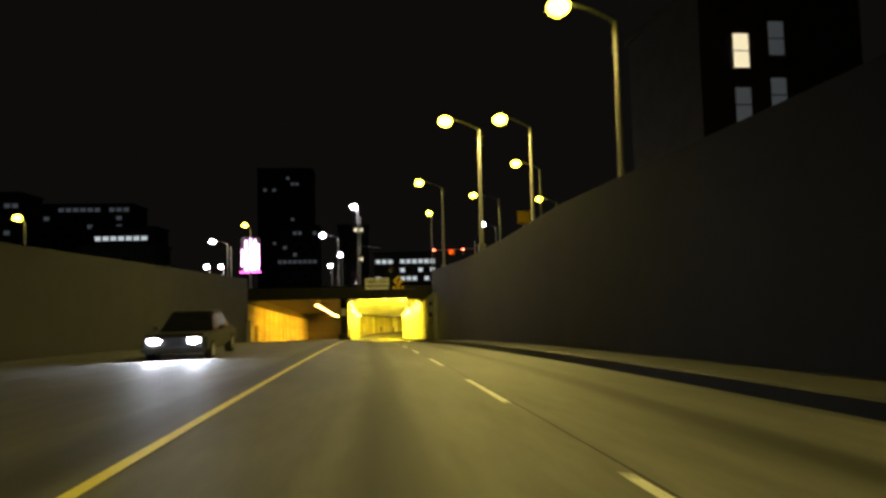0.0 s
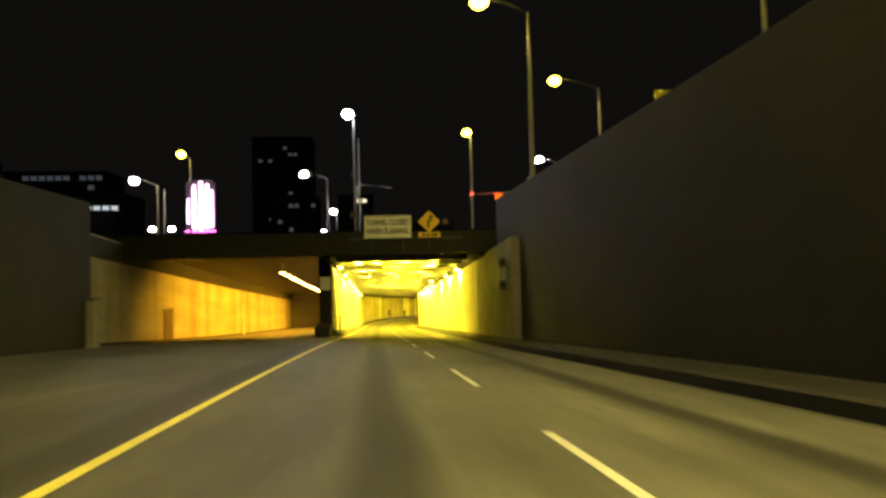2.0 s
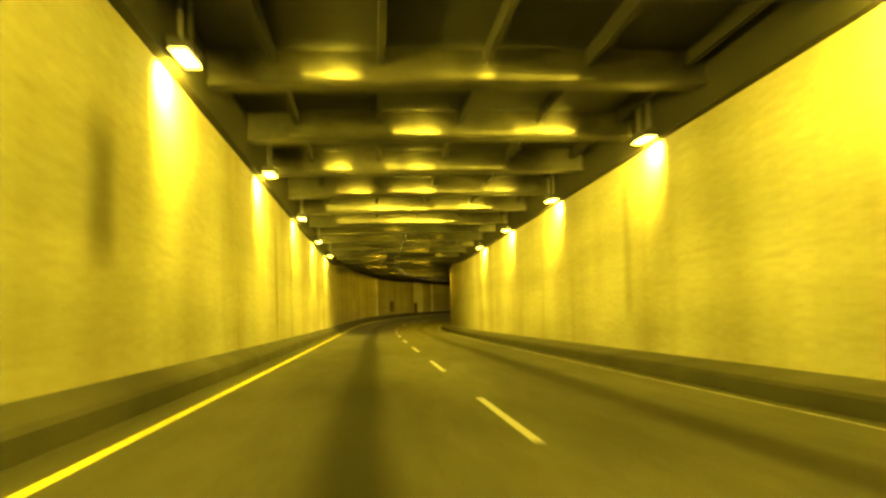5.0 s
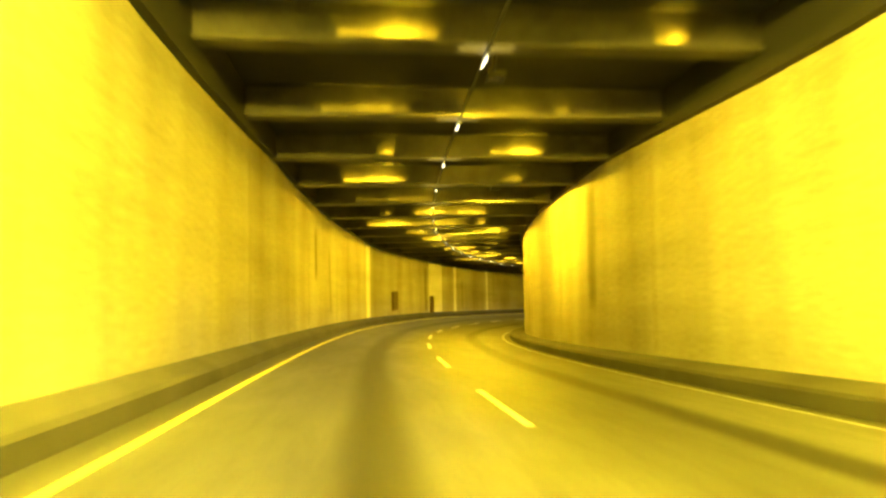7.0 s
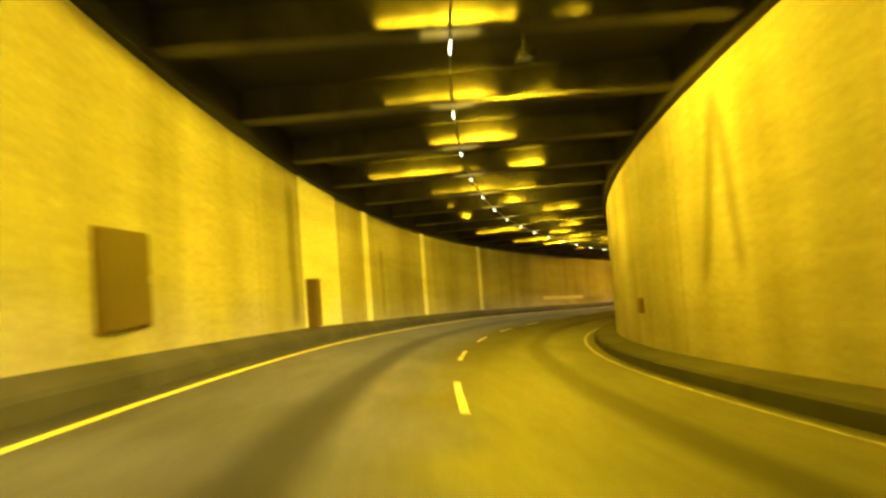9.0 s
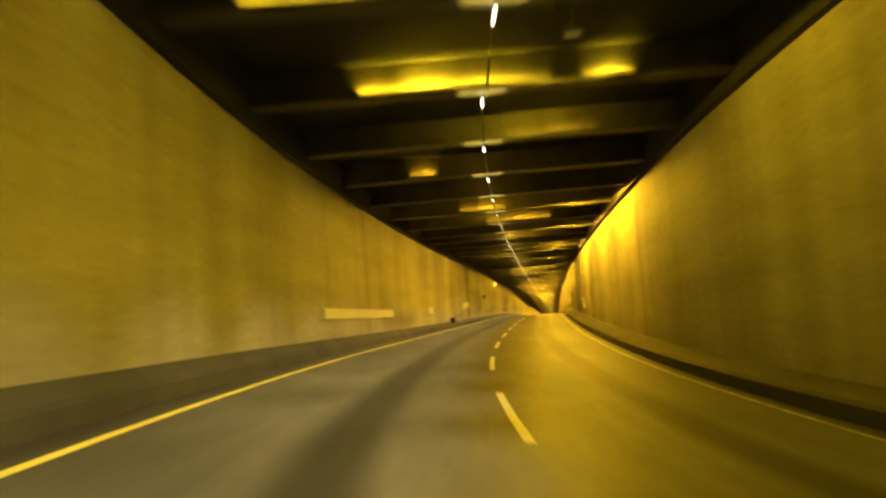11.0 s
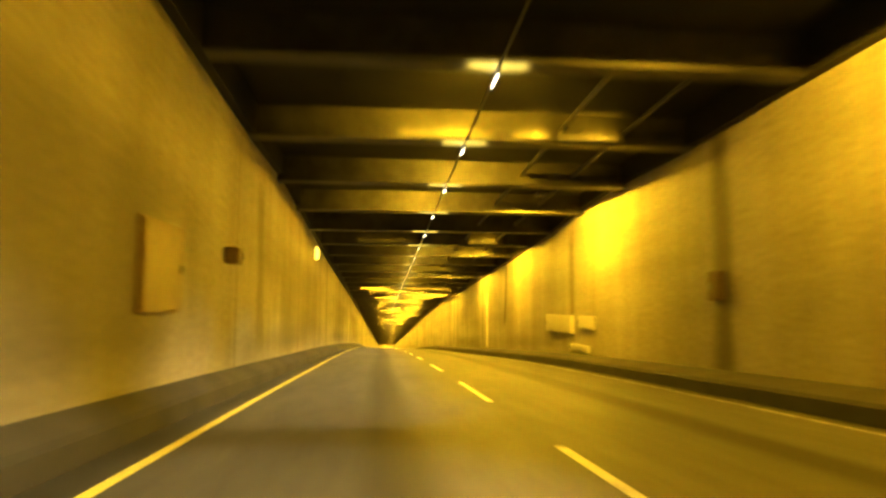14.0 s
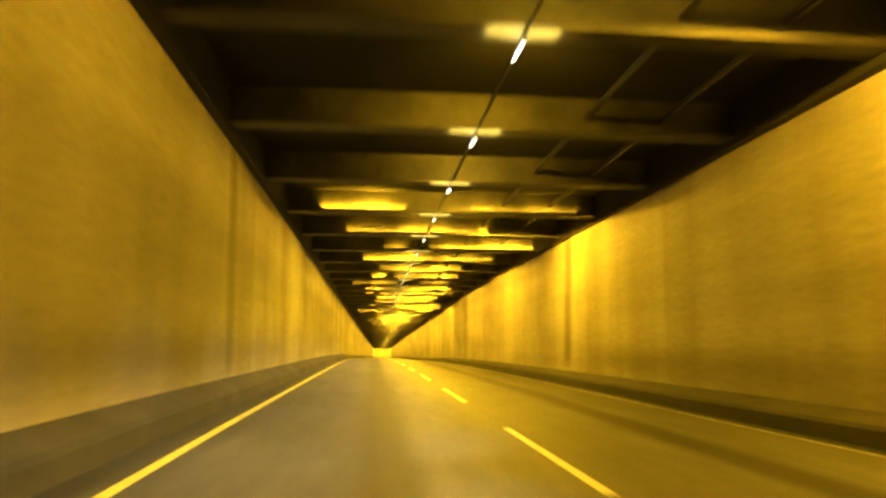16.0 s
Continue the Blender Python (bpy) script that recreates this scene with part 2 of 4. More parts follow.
ASPHALT = make_asphalt()
YELLOW_PAINT = make_paint("yellow_road_paint", (0.90, 0.80, 0.16))
WHITE_PAINT = make_paint("white_road_paint", (0.75, 0.74, 0.70))
WORN_PAINT = make_paint("worn_white_road_paint", (0.62, 0.61, 0.56), 0.44)
WALL_PAINT = make_wall("tunnel_wall_paint", (0.44, 0.41, 0.34), (0.13, 0.105, 0.065), 0.75)
# the last four entries are broad and darken the lower wall further in
WALL_LEFT = make_wall("tunnel_wall_paint_left", (0.44, 0.41, 0.34), (0.13, 0.105, 0.065), 0.7, (
    (70.5, 0.30, 0.0, 1.65, 1.9, 0.6), (89.0, 0.45, 0.0, 1.6, 3.5, 0.6), (101.5, 0.3, 0.0, 0.6, 4.2, 0.35), (143.2, 0.35, 0.0, 2.3, 4.6, 0.65), (146.5, 0.3, 0.1, 0.8, 4.0, 0.45),
    (171.6, 0.4, 0.0, 0.4, 4.8, 0.5), (247.6, 1.3, 0.0, 0.2, 5.2, 0.6), (181.2, 0.35, 0.0, 0.5, 3.9, 0.3), (295.3, 0.45, 0.0, 0.3, 5.0, 0.5), (263.0, 0.5, 0.1, 0.6, 4.4, 0.4), (281.0, 0.4, 0.0, 0.2, 4.8, 0.4), (221.0, 5.0, 0.0, 0.4, 1.3, 0.45), (241.0, 4.0, 0.0, 0.4, 1.0, 0.5), (266.0, 7.0, 0.0, 0.4, 1.2, 0.45), (290.0, 6.0, 0.0, 0.4, 1.4, 0.4), (254.0, 6.5, 0.15, 0.5, 3.3, 0.42), (270.5, 8.0, -0.1, 0.4, 3.7, 0.42), (292.0, 10.0, 0.2, 0.5, 3.4, 0.42), (318.0, 12.0, 0.1, 0.4, 3.6, 0.42)))
# the first two lean together: shade between two lamp pools, painted dark
WALL_RIGHT = make_wall("tunnel_wall_paint_right", (0.44, 0.41, 0.34), (0.13, 0.105, 0.065), 0.7, (
    (86.0, 0.4, 0.25, 1.4, 4.7, 0.45), (85.2, 0.35, -0.15, 1.4, 4.6, 0.3), (97.0, 0.3, 0.0, 1.0, 4.6, 0.35), (137.4, 0.5, 0.0, 1.4, 5.2, 0.6), (152.8, 0.35, 0.0, 0.2, 5.2, 0.4),
    (167.0, 0.35, 0.35, 1.6, 4.9, 0.5), (166.0, 0.3, -0.2, 1.6, 4.8, 0.4), (181.6, 0.6, 0.0, 2.4, 5.2, 0.6), (304.7, 0.5, 0.1, 0.4, 5.0, 0.6), (249.6, 1.2, -0.25, 0.1, 5.3, 0.8), (260.3, 0.45, 0.0, 0.0, 5.2, 0.65), (270.0, 0.4, 0.0, 0.8, 4.6, 0.4), (281.6, 0.4, 0.2, 1.5, 4.8, 0.6), (289.1, 0.3, 0.0, 0.3, 5.2, 0.55), (228.0, 5.0, 0.0, 0.4, 1.0, 0.4), (247.0, 4.0, 0.0, 0.4, 1.3, 0.5), (276.0, 6.0, 0.0, 0.4, 1.1, 0.5), (297.0, 7.0, 0.0, 0.4, 1.2, 0.4)))
PALE_PAINT = make_wall("pale_wall_paint", (0.86, 0.84, 0.72), (0.50, 0.45, 0.32), 0.3)
# curb tops coloured as lit, curb faces darker as if in shade
CURB = make_concrete("lit_curb_top", grey(0.028, (1, 0.95, 0.85)), grey(0.075, (1, 0.95, 0.85)), 0.9, 1.3)
LEFT_CURB_FACE = make_concrete("shaded_left_curb_face", grey(0.018, (1, 0.95, 0.88)), grey(0.06, (1, 0.95, 0.88)), 0.85, 1.3)
CURB_FACE = make_concrete("shaded_curb_face", grey(0.013, (1, 0.95, 0.85)), grey(0.040, (1, 0.95, 0.85)), 0.85, 1.3)
# girder and soffit colours set near black to hold the ceiling unlit
GIRDER = make_concrete("dark_painted_girder", grey(0.006, (1, 0.92, 0.75)), grey(0.056, (1, 0.92, 0.75)), 0.5, 2.2)
SOFFIT = make_concrete("near_black_soffit", grey(0.004, (1, 0.93, 0.85)), grey(0.014, (1, 0.93, 0.85)))
CONCRETE = make_concrete("weathered_concrete", grey(0.07, (1, 0.96, 0.9)), grey(0.16, (1, 0.96, 0.9)))
WING = make_concrete("wing_wall_concrete", grey(0.15, (1, 0.96, 0.85)), grey(0.31, (1, 0.96, 0.85)))
# near-black base colour stands in for concrete that gets little light
DARK_CONCRETE = make_concrete("near_black_concrete", grey(0.005, (1, 0.97, 0.85)), grey(0.016, (1, 0.97, 0.85)))
STEEL = make_concrete("galvanised_steel", grey(0.14), grey(0.22), 0.45, 3)
BLACK_METAL = mat("black_painted_metal", grey(0.03), 0.45)
SODIUM_GLOW = make_glow("sodium_lens", (1.0, 0.78, 0.12), 12)


# ---- mesh helpers ----
def mesh_of(name, verts, faces, material, uvs=None, smooth=False):
    me = bpy.data.meshes.new(name)
    me.from_pydata([tuple(v) for v in verts], [], faces)
    if uvs is not None:
        lay = me.uv_layers.new(name="UVMap")
        for poly in me.polygons:
            for li, vi in zip(poly.loop_indices, poly.vertices):
                lay.data[li].uv = uvs[vi]
    if smooth:
        for poly in me.polygons:
            poly.use_smooth = True
    me.materials.append(material)
    me.update()
    return me


def sweep(name, profile, s0, s1, material, step=2.0, uv="wall", banked=(), closed=True, skew=0.0, lift=None):
    """A solid with one cross-section (u, z, rides on the cross fall or not), drawn along the road from s0 to s1; lift(s) is added to z."""
    ss = [s0] + [x for x in np.arange(math.ceil(s0 / 2) * 2.0, s1, 2.0) if x > s0 + 0.01 and x < s1 - 0.01] + [s1]
    n = len(ss) - 1
    k = len(profile)
    verts, uvs, faces = [], [], []
    for s in ss:
        for j, (u, z) in enumerate(profile):
            b = banked if isinstance(banked, bool) else j in banked
            verts.append(at(s - skew * (u - 3.9), u, z + (lift(s) if lift else 0.0), b))
            uvs.append((u, s) if uv == "road" else (s, z))
    for i in range(n):
        for j in range(k if closed else k - 1):
            a, b = i * k + j, i * k + (j + 1) % k
            faces.append((a, b, b + k, a + k))
    if closed:
        faces.append(tuple(range(k))[::-1])
        faces.append(tuple(n * k + j for j in range(k)))
    return mesh_of(name, verts, faces, material, uvs)


def part(name, bm, material, parent=None, label=""):
    me = bpy.data.meshes.new(name)
    bm.normal_update()
    bm.to_mesh(me)
    bm.free()
    me.materials.append(material)
    ob = new(name, me)
    if parent is not None:
        ob.parent = parent
    if label:
        ob["label"] = label
    return ob


def box(x0, x1, y0, y1, z0, z1, bevel=0.0, bm=None):
    bm = bm or bmesh.new()
    r = bmesh.ops.create_cube(bm, size=1.0)
    bmesh.ops.scale(bm, vec=(x1 - x0, y1 - y0, z1 - z0), verts=r["verts"])
    bmesh.ops.translate(bm, vec=((x0 + x1) / 2, (y0 + y1) / 2, (z0 + z1) / 2), verts=r["verts"])
    if bevel:
        ed = {e for v in r["verts"] for e in v.link_edges}
        bmesh.ops.bevel(bm, geom=list(ed), offset=bevel, segments=2, affect="EDGES")
    return bm


def rod(p, q, r0, r1=None, seg=10, bm=None):
    bm = bm or bmesh.new()
    p, q = Vector(p), Vector(q)
    m = Matrix.Translation((p + q) / 2) @ (q - p).to_track_quat("Z", "Y").to_matrix().to_4x4()
    bmesh.ops.create_cone(bm, cap_ends=True, segments=seg, radius1=r0, radius2=r0 if r1 is None else r1, depth=(q - p).length, matrix=m)
    return bm


def ball(c, r, bm=None, scale=(1, 1, 1), seg=14):
    bm = bm or bmesh.new()
    m = Matrix.Translation(c) @ Matrix.Diagonal((*scale, 1))
    bmesh.ops.create_uvsphere(bm, u_segments=seg, v_segments=max(6, seg // 2), radius=r, matrix=m)
    return bm


def thing(name, m, label, category, group="", kind=""):
    e = new(name)
    e.matrix_basis = m
    return tagged(e, label, category, group, kind)


def setting(name, me, label, category=""):
    return tagged(new(name, me), label, category, kind="structure")


def lamp(name, m, kind, color, power, size=0.3, size_y=0.3, spot=120, blend=0.6, parent=None, spread=180):
    d = bpy.data.lights.new(name, kind)
    d.color, d.energy = color, power
    if kind == "AREA":
        d.shape, d.size, d.size_y, d.spread = "RECTANGLE", size, size_y, radians(spread)
    else:
        d.shadow_soft_size = size
    if kind == "SPOT":
        d.spot_size, d.spot_blend = radians(spot), blend
    ob = new(name, d)
    ob.matrix_basis = m
    if parent is not None:
        ob.parent = parent
    return ob


# ---- road ----
def slab(u0, u1):
    """Cross-section of a road sheet, cut finely enough for the lines to lie on it."""
    mid = [u for u in (-9, -6, -3, -0.5, 0.5, 2.0, 3.2, 3.9, 5.5, 6.9, 7.5) if u0 < u < u1]
    us = [u0, *mid, u1]
    return [(u, 0.0) for u in us] + [(u, -0.4) for u in us[::-1]]


setting("road", sweep("road", slab(-13.0, 9.4), -120, S_FACE + 0.0, ASPHALT, 3, "road", True),
        "worn grey asphalt road with oil tracks", "road")
setting("road_tunnel", sweep("road_tunnel", slab(-0.9, 9.0), S_FACE, S_END, ASPHALT, 2, "road", True),
        "worn asphalt road through the tunnel", "road")
setting("road_opposite", sweep("road_opposite", slab(-13.0, -0.9), S_FACE, 130, ASPHALT, 3, "road", True),
        "asphalt road of the opposite tunnel bore", "road")
setting("line_yellow", sweep("line_yellow", [(-0.055, 0.004), (0.055, 0.004)], -120, S_END, YELLOW_PAINT, 2, "road", True, False),
        "solid yellow left edge line", "road marking")
setting("line_white", sweep("line_white", [(U_EDGE - 0.04, 0.004), (U_EDGE + 0.04, 0.004)], S_PORTAL - 6, S_END, WORN_PAINT, 2, "road", True, False),
        "solid white right edge line", "road marking")
setting("seam", sweep("seam", [(U_DASH + 0.075, 0.003), (U_DASH + 0.10, 0.003)], -120, 24, mat("tar_seam", grey(0.012), 0.8), 2, "road", True, False),
        "dark tarred seam between the two lanes", "road seam")
lane = thing("lane_line", Matrix(), "broken white lane line of painted dashes", "road marking", kind="structure")
DASH_AT, DASH_STEP, DASH_LONG = -28.89, 7.457, 3.15
for i in range(-8, 80):
    s = DASH_AT + DASH_STEP * i
    ob = new("dash", sweep("dash", [(U_DASH - 0.052, 0.004), (U_DASH + 0.052, 0.004)], s - (3.7 if s > 200 else 3.4 if s < 58 else DASH_LONG), s, WHITE_PAINT, 1.5, "road", True, False))
    ob.parent = lane

# ---- curbs and walls of the bore ----
CURB_LEFT = [(-0.45, -0.1), (-0.46, 0.20), (-0.52, 0.25), (-0.74, 0.38), (-1.2, 0.38), (-1.2, -0.1)]
CURB_RIGHT = [(7.58, -0.1), (7.60, 0.21), (7.68, 0.26), (8.42, 0.35), (8.95, 0.35), (8.95, -0.1)]


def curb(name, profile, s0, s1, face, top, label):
    """A safety curb: the face takes a shaded colour, the top a lit one."""
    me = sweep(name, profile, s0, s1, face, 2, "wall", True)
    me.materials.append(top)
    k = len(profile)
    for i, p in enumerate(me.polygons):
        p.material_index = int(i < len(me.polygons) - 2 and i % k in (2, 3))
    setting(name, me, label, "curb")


curb("curb_left", CURB_LEFT, S_PORTAL - 1.3, S_END, LEFT_CURB_FACE, CURB, "concrete safety curb with its face coloured as shaded")
curb("curb_right", CURB_RIGHT, S_FACE, S_END, CURB_FACE, CURB, "concrete safety curb with its face coloured as shaded")
curb("curb_approach", CURB_RIGHT, -120, S_FACE, DARK_CONCRETE, DARK_CONCRETE, "near-black concrete curb beside the approach road")
setting("wall_left", sweep("wall_left", [(U_LEFT, -0.2), (U_LEFT, H_WALL + 0.5), (U_LEFT - 0.75, H_WALL + 0.5), (U_LEFT - 0.75, -0.2)], S_PORTAL - 0.4, S_END, WALL_LEFT, 2, "wall", (0, 3)),
        "soot-streaked painted tunnel wall", "wall")
setting("wall_right", sweep("wall_right", [(U_RIGHT, -0.5), (U_RIGHT, H_WALL + 0.5), (U_RIGHT + 0.7, H_WALL + 0.5), (U_RIGHT + 0.7, -0.5)], 65.4, S_END, WALL_RIGHT, 2, "wall", (0, 3)),
        "soot-streaked painted tunnel wall", "wall")
setting("wall_wing", sweep("wall_wing", [(U_RIGHT, -0.5), (U_RIGHT, H_WALL), (U_RIGHT + 0.7, H_WALL), (U_RIGHT + 0.7, -0.5)], 54.6, 65.4, WING, 2, "wall", (0, 3)),
        "weathered concrete wing wall before the tunnel mouth", "wall")


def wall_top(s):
    """Height over the road at which the lit wall ends and the dark haunch begins."""
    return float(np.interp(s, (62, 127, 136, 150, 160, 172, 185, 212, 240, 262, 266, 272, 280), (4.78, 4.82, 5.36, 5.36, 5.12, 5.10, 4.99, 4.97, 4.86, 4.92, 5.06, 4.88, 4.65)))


# haunch edge follows where the light ends; its near-black colour gives the unlit band
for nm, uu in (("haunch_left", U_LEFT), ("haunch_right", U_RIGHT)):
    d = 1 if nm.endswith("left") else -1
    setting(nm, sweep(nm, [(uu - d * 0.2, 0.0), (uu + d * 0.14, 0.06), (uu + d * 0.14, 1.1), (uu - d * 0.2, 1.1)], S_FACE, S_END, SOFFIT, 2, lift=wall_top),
            "dark haunch along the wall top, shaped to the unlit band", "haunch")
setting("wall_end", sweep("wall_end", [(-1.5, -1), (-1.5, 6), (9.4, 6), (9.4, -1)], S_END - 0.5, S_END, WALL_PAINT, 1), "end of the tunnel", "wall")

# ---- ceiling: slab with cross beams ----
verts, faces, slots = [], [], []


def add_mesh(me, slot):
    base = len(verts)
    verts.extend(v.co.copy() for v in me.vertices)
    faces.extend(tuple(base + i for i in p.vertices) for p in me.polygons)
    slots.extend([slot] * len(me.polygons))
    bpy.data.meshes.remove(me)


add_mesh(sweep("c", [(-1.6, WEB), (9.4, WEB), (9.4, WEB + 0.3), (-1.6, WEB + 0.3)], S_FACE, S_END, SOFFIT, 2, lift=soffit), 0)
for s in GIRDERS:
    sk = 0.03 if s < 112 else 0.0
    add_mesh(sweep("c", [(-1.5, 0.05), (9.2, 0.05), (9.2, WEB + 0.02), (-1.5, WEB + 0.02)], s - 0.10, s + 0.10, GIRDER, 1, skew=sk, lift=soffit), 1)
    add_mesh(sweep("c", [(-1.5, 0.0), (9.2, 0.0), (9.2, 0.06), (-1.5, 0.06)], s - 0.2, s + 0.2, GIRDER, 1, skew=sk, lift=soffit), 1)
    if s < 112:
        for j in range(5):
            u = 0.4 + 1.9 * j
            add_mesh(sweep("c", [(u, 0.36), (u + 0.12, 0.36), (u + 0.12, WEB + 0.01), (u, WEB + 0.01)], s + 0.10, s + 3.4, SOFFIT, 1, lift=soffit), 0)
ceiling = setting("ceiling", mesh_of("ceiling", verts, faces, SOFFIT), "near-black ceiling with dark painted cross girders", "ceiling")
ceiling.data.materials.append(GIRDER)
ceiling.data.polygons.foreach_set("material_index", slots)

# ---- approach: retaining walls, portal, street level ----
def retaining(name, u, thick, tops, label):
    """A retaining wall whose top keeps to the street level while the road goes down."""
    prof, faces_ = [], []
    for s, top in tops:
        for du, z in ((0, None), (0, top), (1, top), (1, None)):
            uu = u + (du * thick if du > 0 else du * (1 if thick > 0 else -1))
            p = at(s, uu, -0.7)
            prof.append((p[0], p[1], p[2] if z is None else z))
    for i in range(len(tops) - 1):
        for j in range(3):
            faces_.append((4 * i + j, 4 * i + j + 1, 4 * i + 5 + j, 4 * i + 4 + j))
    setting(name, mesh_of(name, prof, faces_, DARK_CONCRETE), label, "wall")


retaining("wall_retaining_right", 8.9, 0.9, ((-120, 5.6), (-60, 5.2), (-20, 4.8), (12, 4.7), (22, 4.2), (35, 3.8), (60.2, 3.7)), "near-black retaining wall beside the road")
retaining("wall_retaining_left", -10.0, -2.4, ((-120, 4.2), (-60, 3.9), (0, 3.6), (30, 3.3), (53.0, 3.0)), "near-black retaining wall beside the opposite road")
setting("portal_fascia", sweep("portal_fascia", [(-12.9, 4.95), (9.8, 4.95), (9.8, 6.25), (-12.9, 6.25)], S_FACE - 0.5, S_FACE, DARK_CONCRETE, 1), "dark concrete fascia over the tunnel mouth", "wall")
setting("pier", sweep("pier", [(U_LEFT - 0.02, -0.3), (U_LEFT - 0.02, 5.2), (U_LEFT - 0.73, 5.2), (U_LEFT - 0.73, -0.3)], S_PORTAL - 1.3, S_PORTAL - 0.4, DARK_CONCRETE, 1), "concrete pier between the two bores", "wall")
setting("wall_opposite", sweep("wall_opposite", [(-12.0, -0.5), (-12.0, 5.9), (-12.8, 5.9), (-12.8, -0.5)], 53.0, 130, WALL_PAINT, 2, "wall", (0, 3)), "sodium-lit wall of the opposite bore", "wall")
setting("ceiling_opposite", sweep("ceiling_opposite", [(-12.8, 5.7), (-1.6, 5.7), (-1.6, 6.0), (-12.8, 6.0)], S_FACE, 130, SOFFIT, 3), "dark ceiling of the opposite bore", "ceiling")

# ---- lamps of the tunnel ----
def tunnel_light(s, u, power, aim, ahead=38):
    """A sodium wall-washer under the ceiling edge: housing, lens and bracket."""
    t = thing("tunnel_light", stand(s, u, H_WALL - 0.02), "sodium tunnel light fixture under the ceiling edge", "tunnel light", "tunnel lights")
    part("housing", box(-0.16, 0.16, -0.35, 0.35, -0.02, 0.14, 0.02), BLACK_METAL, t)
    part("lens", box(-0.12, 0.12, -0.30, 0.30, -0.07, -0.022, 0.01), SODIUM_GLOW, t, "glowing sodium lens")
    for y in (-0.25, 0.25):
        part("bracket", box(-0.02, 0.02, y - 0.02, y + 0.02, 0.14, 0.92), STEEL, t)
    lamp("light", pose(0, 0.05, -0.14, 0, aim, 0) @ pose(0, 0, 0, ahead, 0, 0), "AREA", SODIUM, power * 0.31, 0.25, 0.5, parent=t, spread=135)
    lamp("light", pose(0, 0, -0.12, 0, 74 if u > 4 else -74, 0) @ pose(0, 0, 0, 18, 0, 0), "AREA", SODIUM, power * 0.22, 0.25, 0.5, parent=t, spread=92)
    return t


BAY_LENS = make_glow("shaded_sodium_lens", (1.0, 0.72, 0.10), 0.02, 0.08)


DEEP = 0.6


def bay_light(s, u, power):
    """A shielded sodium lamp hung between two girders: a skirted housing with the lens inside."""
    s = min((a + b) / 2 for a, b in zip(GIRDERS, GIRDERS[1:]) if b > s)
    t = thing("bay_light", stand(s, u, soffit(s) + 0.13), "shielded sodium ceiling lamp between two girders", "tunnel light", "ceiling lamps")
    bm = box(-0.15, 0.15, -0.15, 0.15, 0.12, 0.20, 0.02)
    for x0, x1, y0, y1 in ((-0.165, -0.145, -0.165, 0.165), (0.145, 0.165, -0.165, 0.165), (-0.145, 0.145, -0.165, -0.145), (-0.145, 0.145, 0.145, 0.165)):
        box(x0, x1, y0, y1, 0.05, 0.17, bm=bm)
    part("housing", bm, BLACK_METAL, t)
    part("lens", box(-0.13, 0.13, -0.13, 0.13, 0.09, 0.119, 0.01), BAY_LENS, t, "glowing sodium lens")
    part("stem", rod((0, 0, 0.199), (0, 0, WEB - 0.12), 0.025, None, 8), BLACK_METAL, t)
    lamp("light", pose(0, 0, -0.08), "SPOT", SODIUM_MID if s < 210 else SODIUM_DEEP, power * DEEP, 0.05, spot=179, blend=0.05, parent=t)
    return t


def bay_glow(s, u, power, color, low=0.0):
    """A small hooded sodium lamp, added out of sight behind a girder, that shines ahead on the next one."""
    t = thing("hooded_fill_lamp", stand(s, u, soffit(s) + 0.34 - low), "added hooded lamp hidden between the ceiling girders", "tunnel light", "hooded ceiling lamps")
    bm = box(-0.13, 0.13, -0.06, -0.03, -0.12, 0.12, 0.01)
    box(-0.13, 0.13, -0.03, 0.10, 0.10, 0.12, bm=bm)
    box(-0.13, -0.11, -0.03, 0.10, -0.12, 0.10, bm=bm)
    box(0.11, 0.13, -0.03, 0.10, -0.12, 0.10, bm=bm)
    part("hood", bm, BLACK_METAL, t)
    part("bulb", ball((0, 0.03, 0), 0.05, None, (1, 0.6, 1), 10), BAY_LENS, t, "glowing bulb")
    part("stem", rod((0, -0.04, 0.12), (0, -0.04, WEB - 0.34 + low), 0.02, None, 8), BLACK_METAL, t)
    lamp("light", pose(0, 0.11, 0, 90, 0, 0), "SPOT", color, power * 1.4 * DEEP, 0.06, spot=120, blend=1.0, parent=t)


for i in range(8):
    if i not in (0, 3):
        tunnel_light(73 - 7.35 + 7.35 * i, 8.16, 2250, -60)
    tunnel_light(69 + 7.3 * i, -0.42, 2100 if i else 650, 52, 38 if i else 52)
# one more fixture, off the row, added to brighten the right wall
tunnel_light(87.7, 7.5, 1300, -60, 20)
for i in range(8):
    bay_light(116.1 + 12.2 * i, (4.3, 4.3, 6.0, 5.2, 5.2, 5.2, 6.2, 5.2)[i], (340, 400, 900, 1150, 520, 320, 280, 80)[i])
for s, u, power in ((216.7, 7.1, 300), (226.0, 7.1, 300), (235.0, 7.0, 270), (240.1, 6.5, 170), (253.3, 6.5, 215), (265.5, 6.65, 340), (277.7, 6.65, 300), (289.9, 6.65, 300), (302.1, 6.0, 320)):
    bay_light(s, u, power)
for i in range(26):
    bay_light(314.3 + 12.2 * i, 4.7, 470)


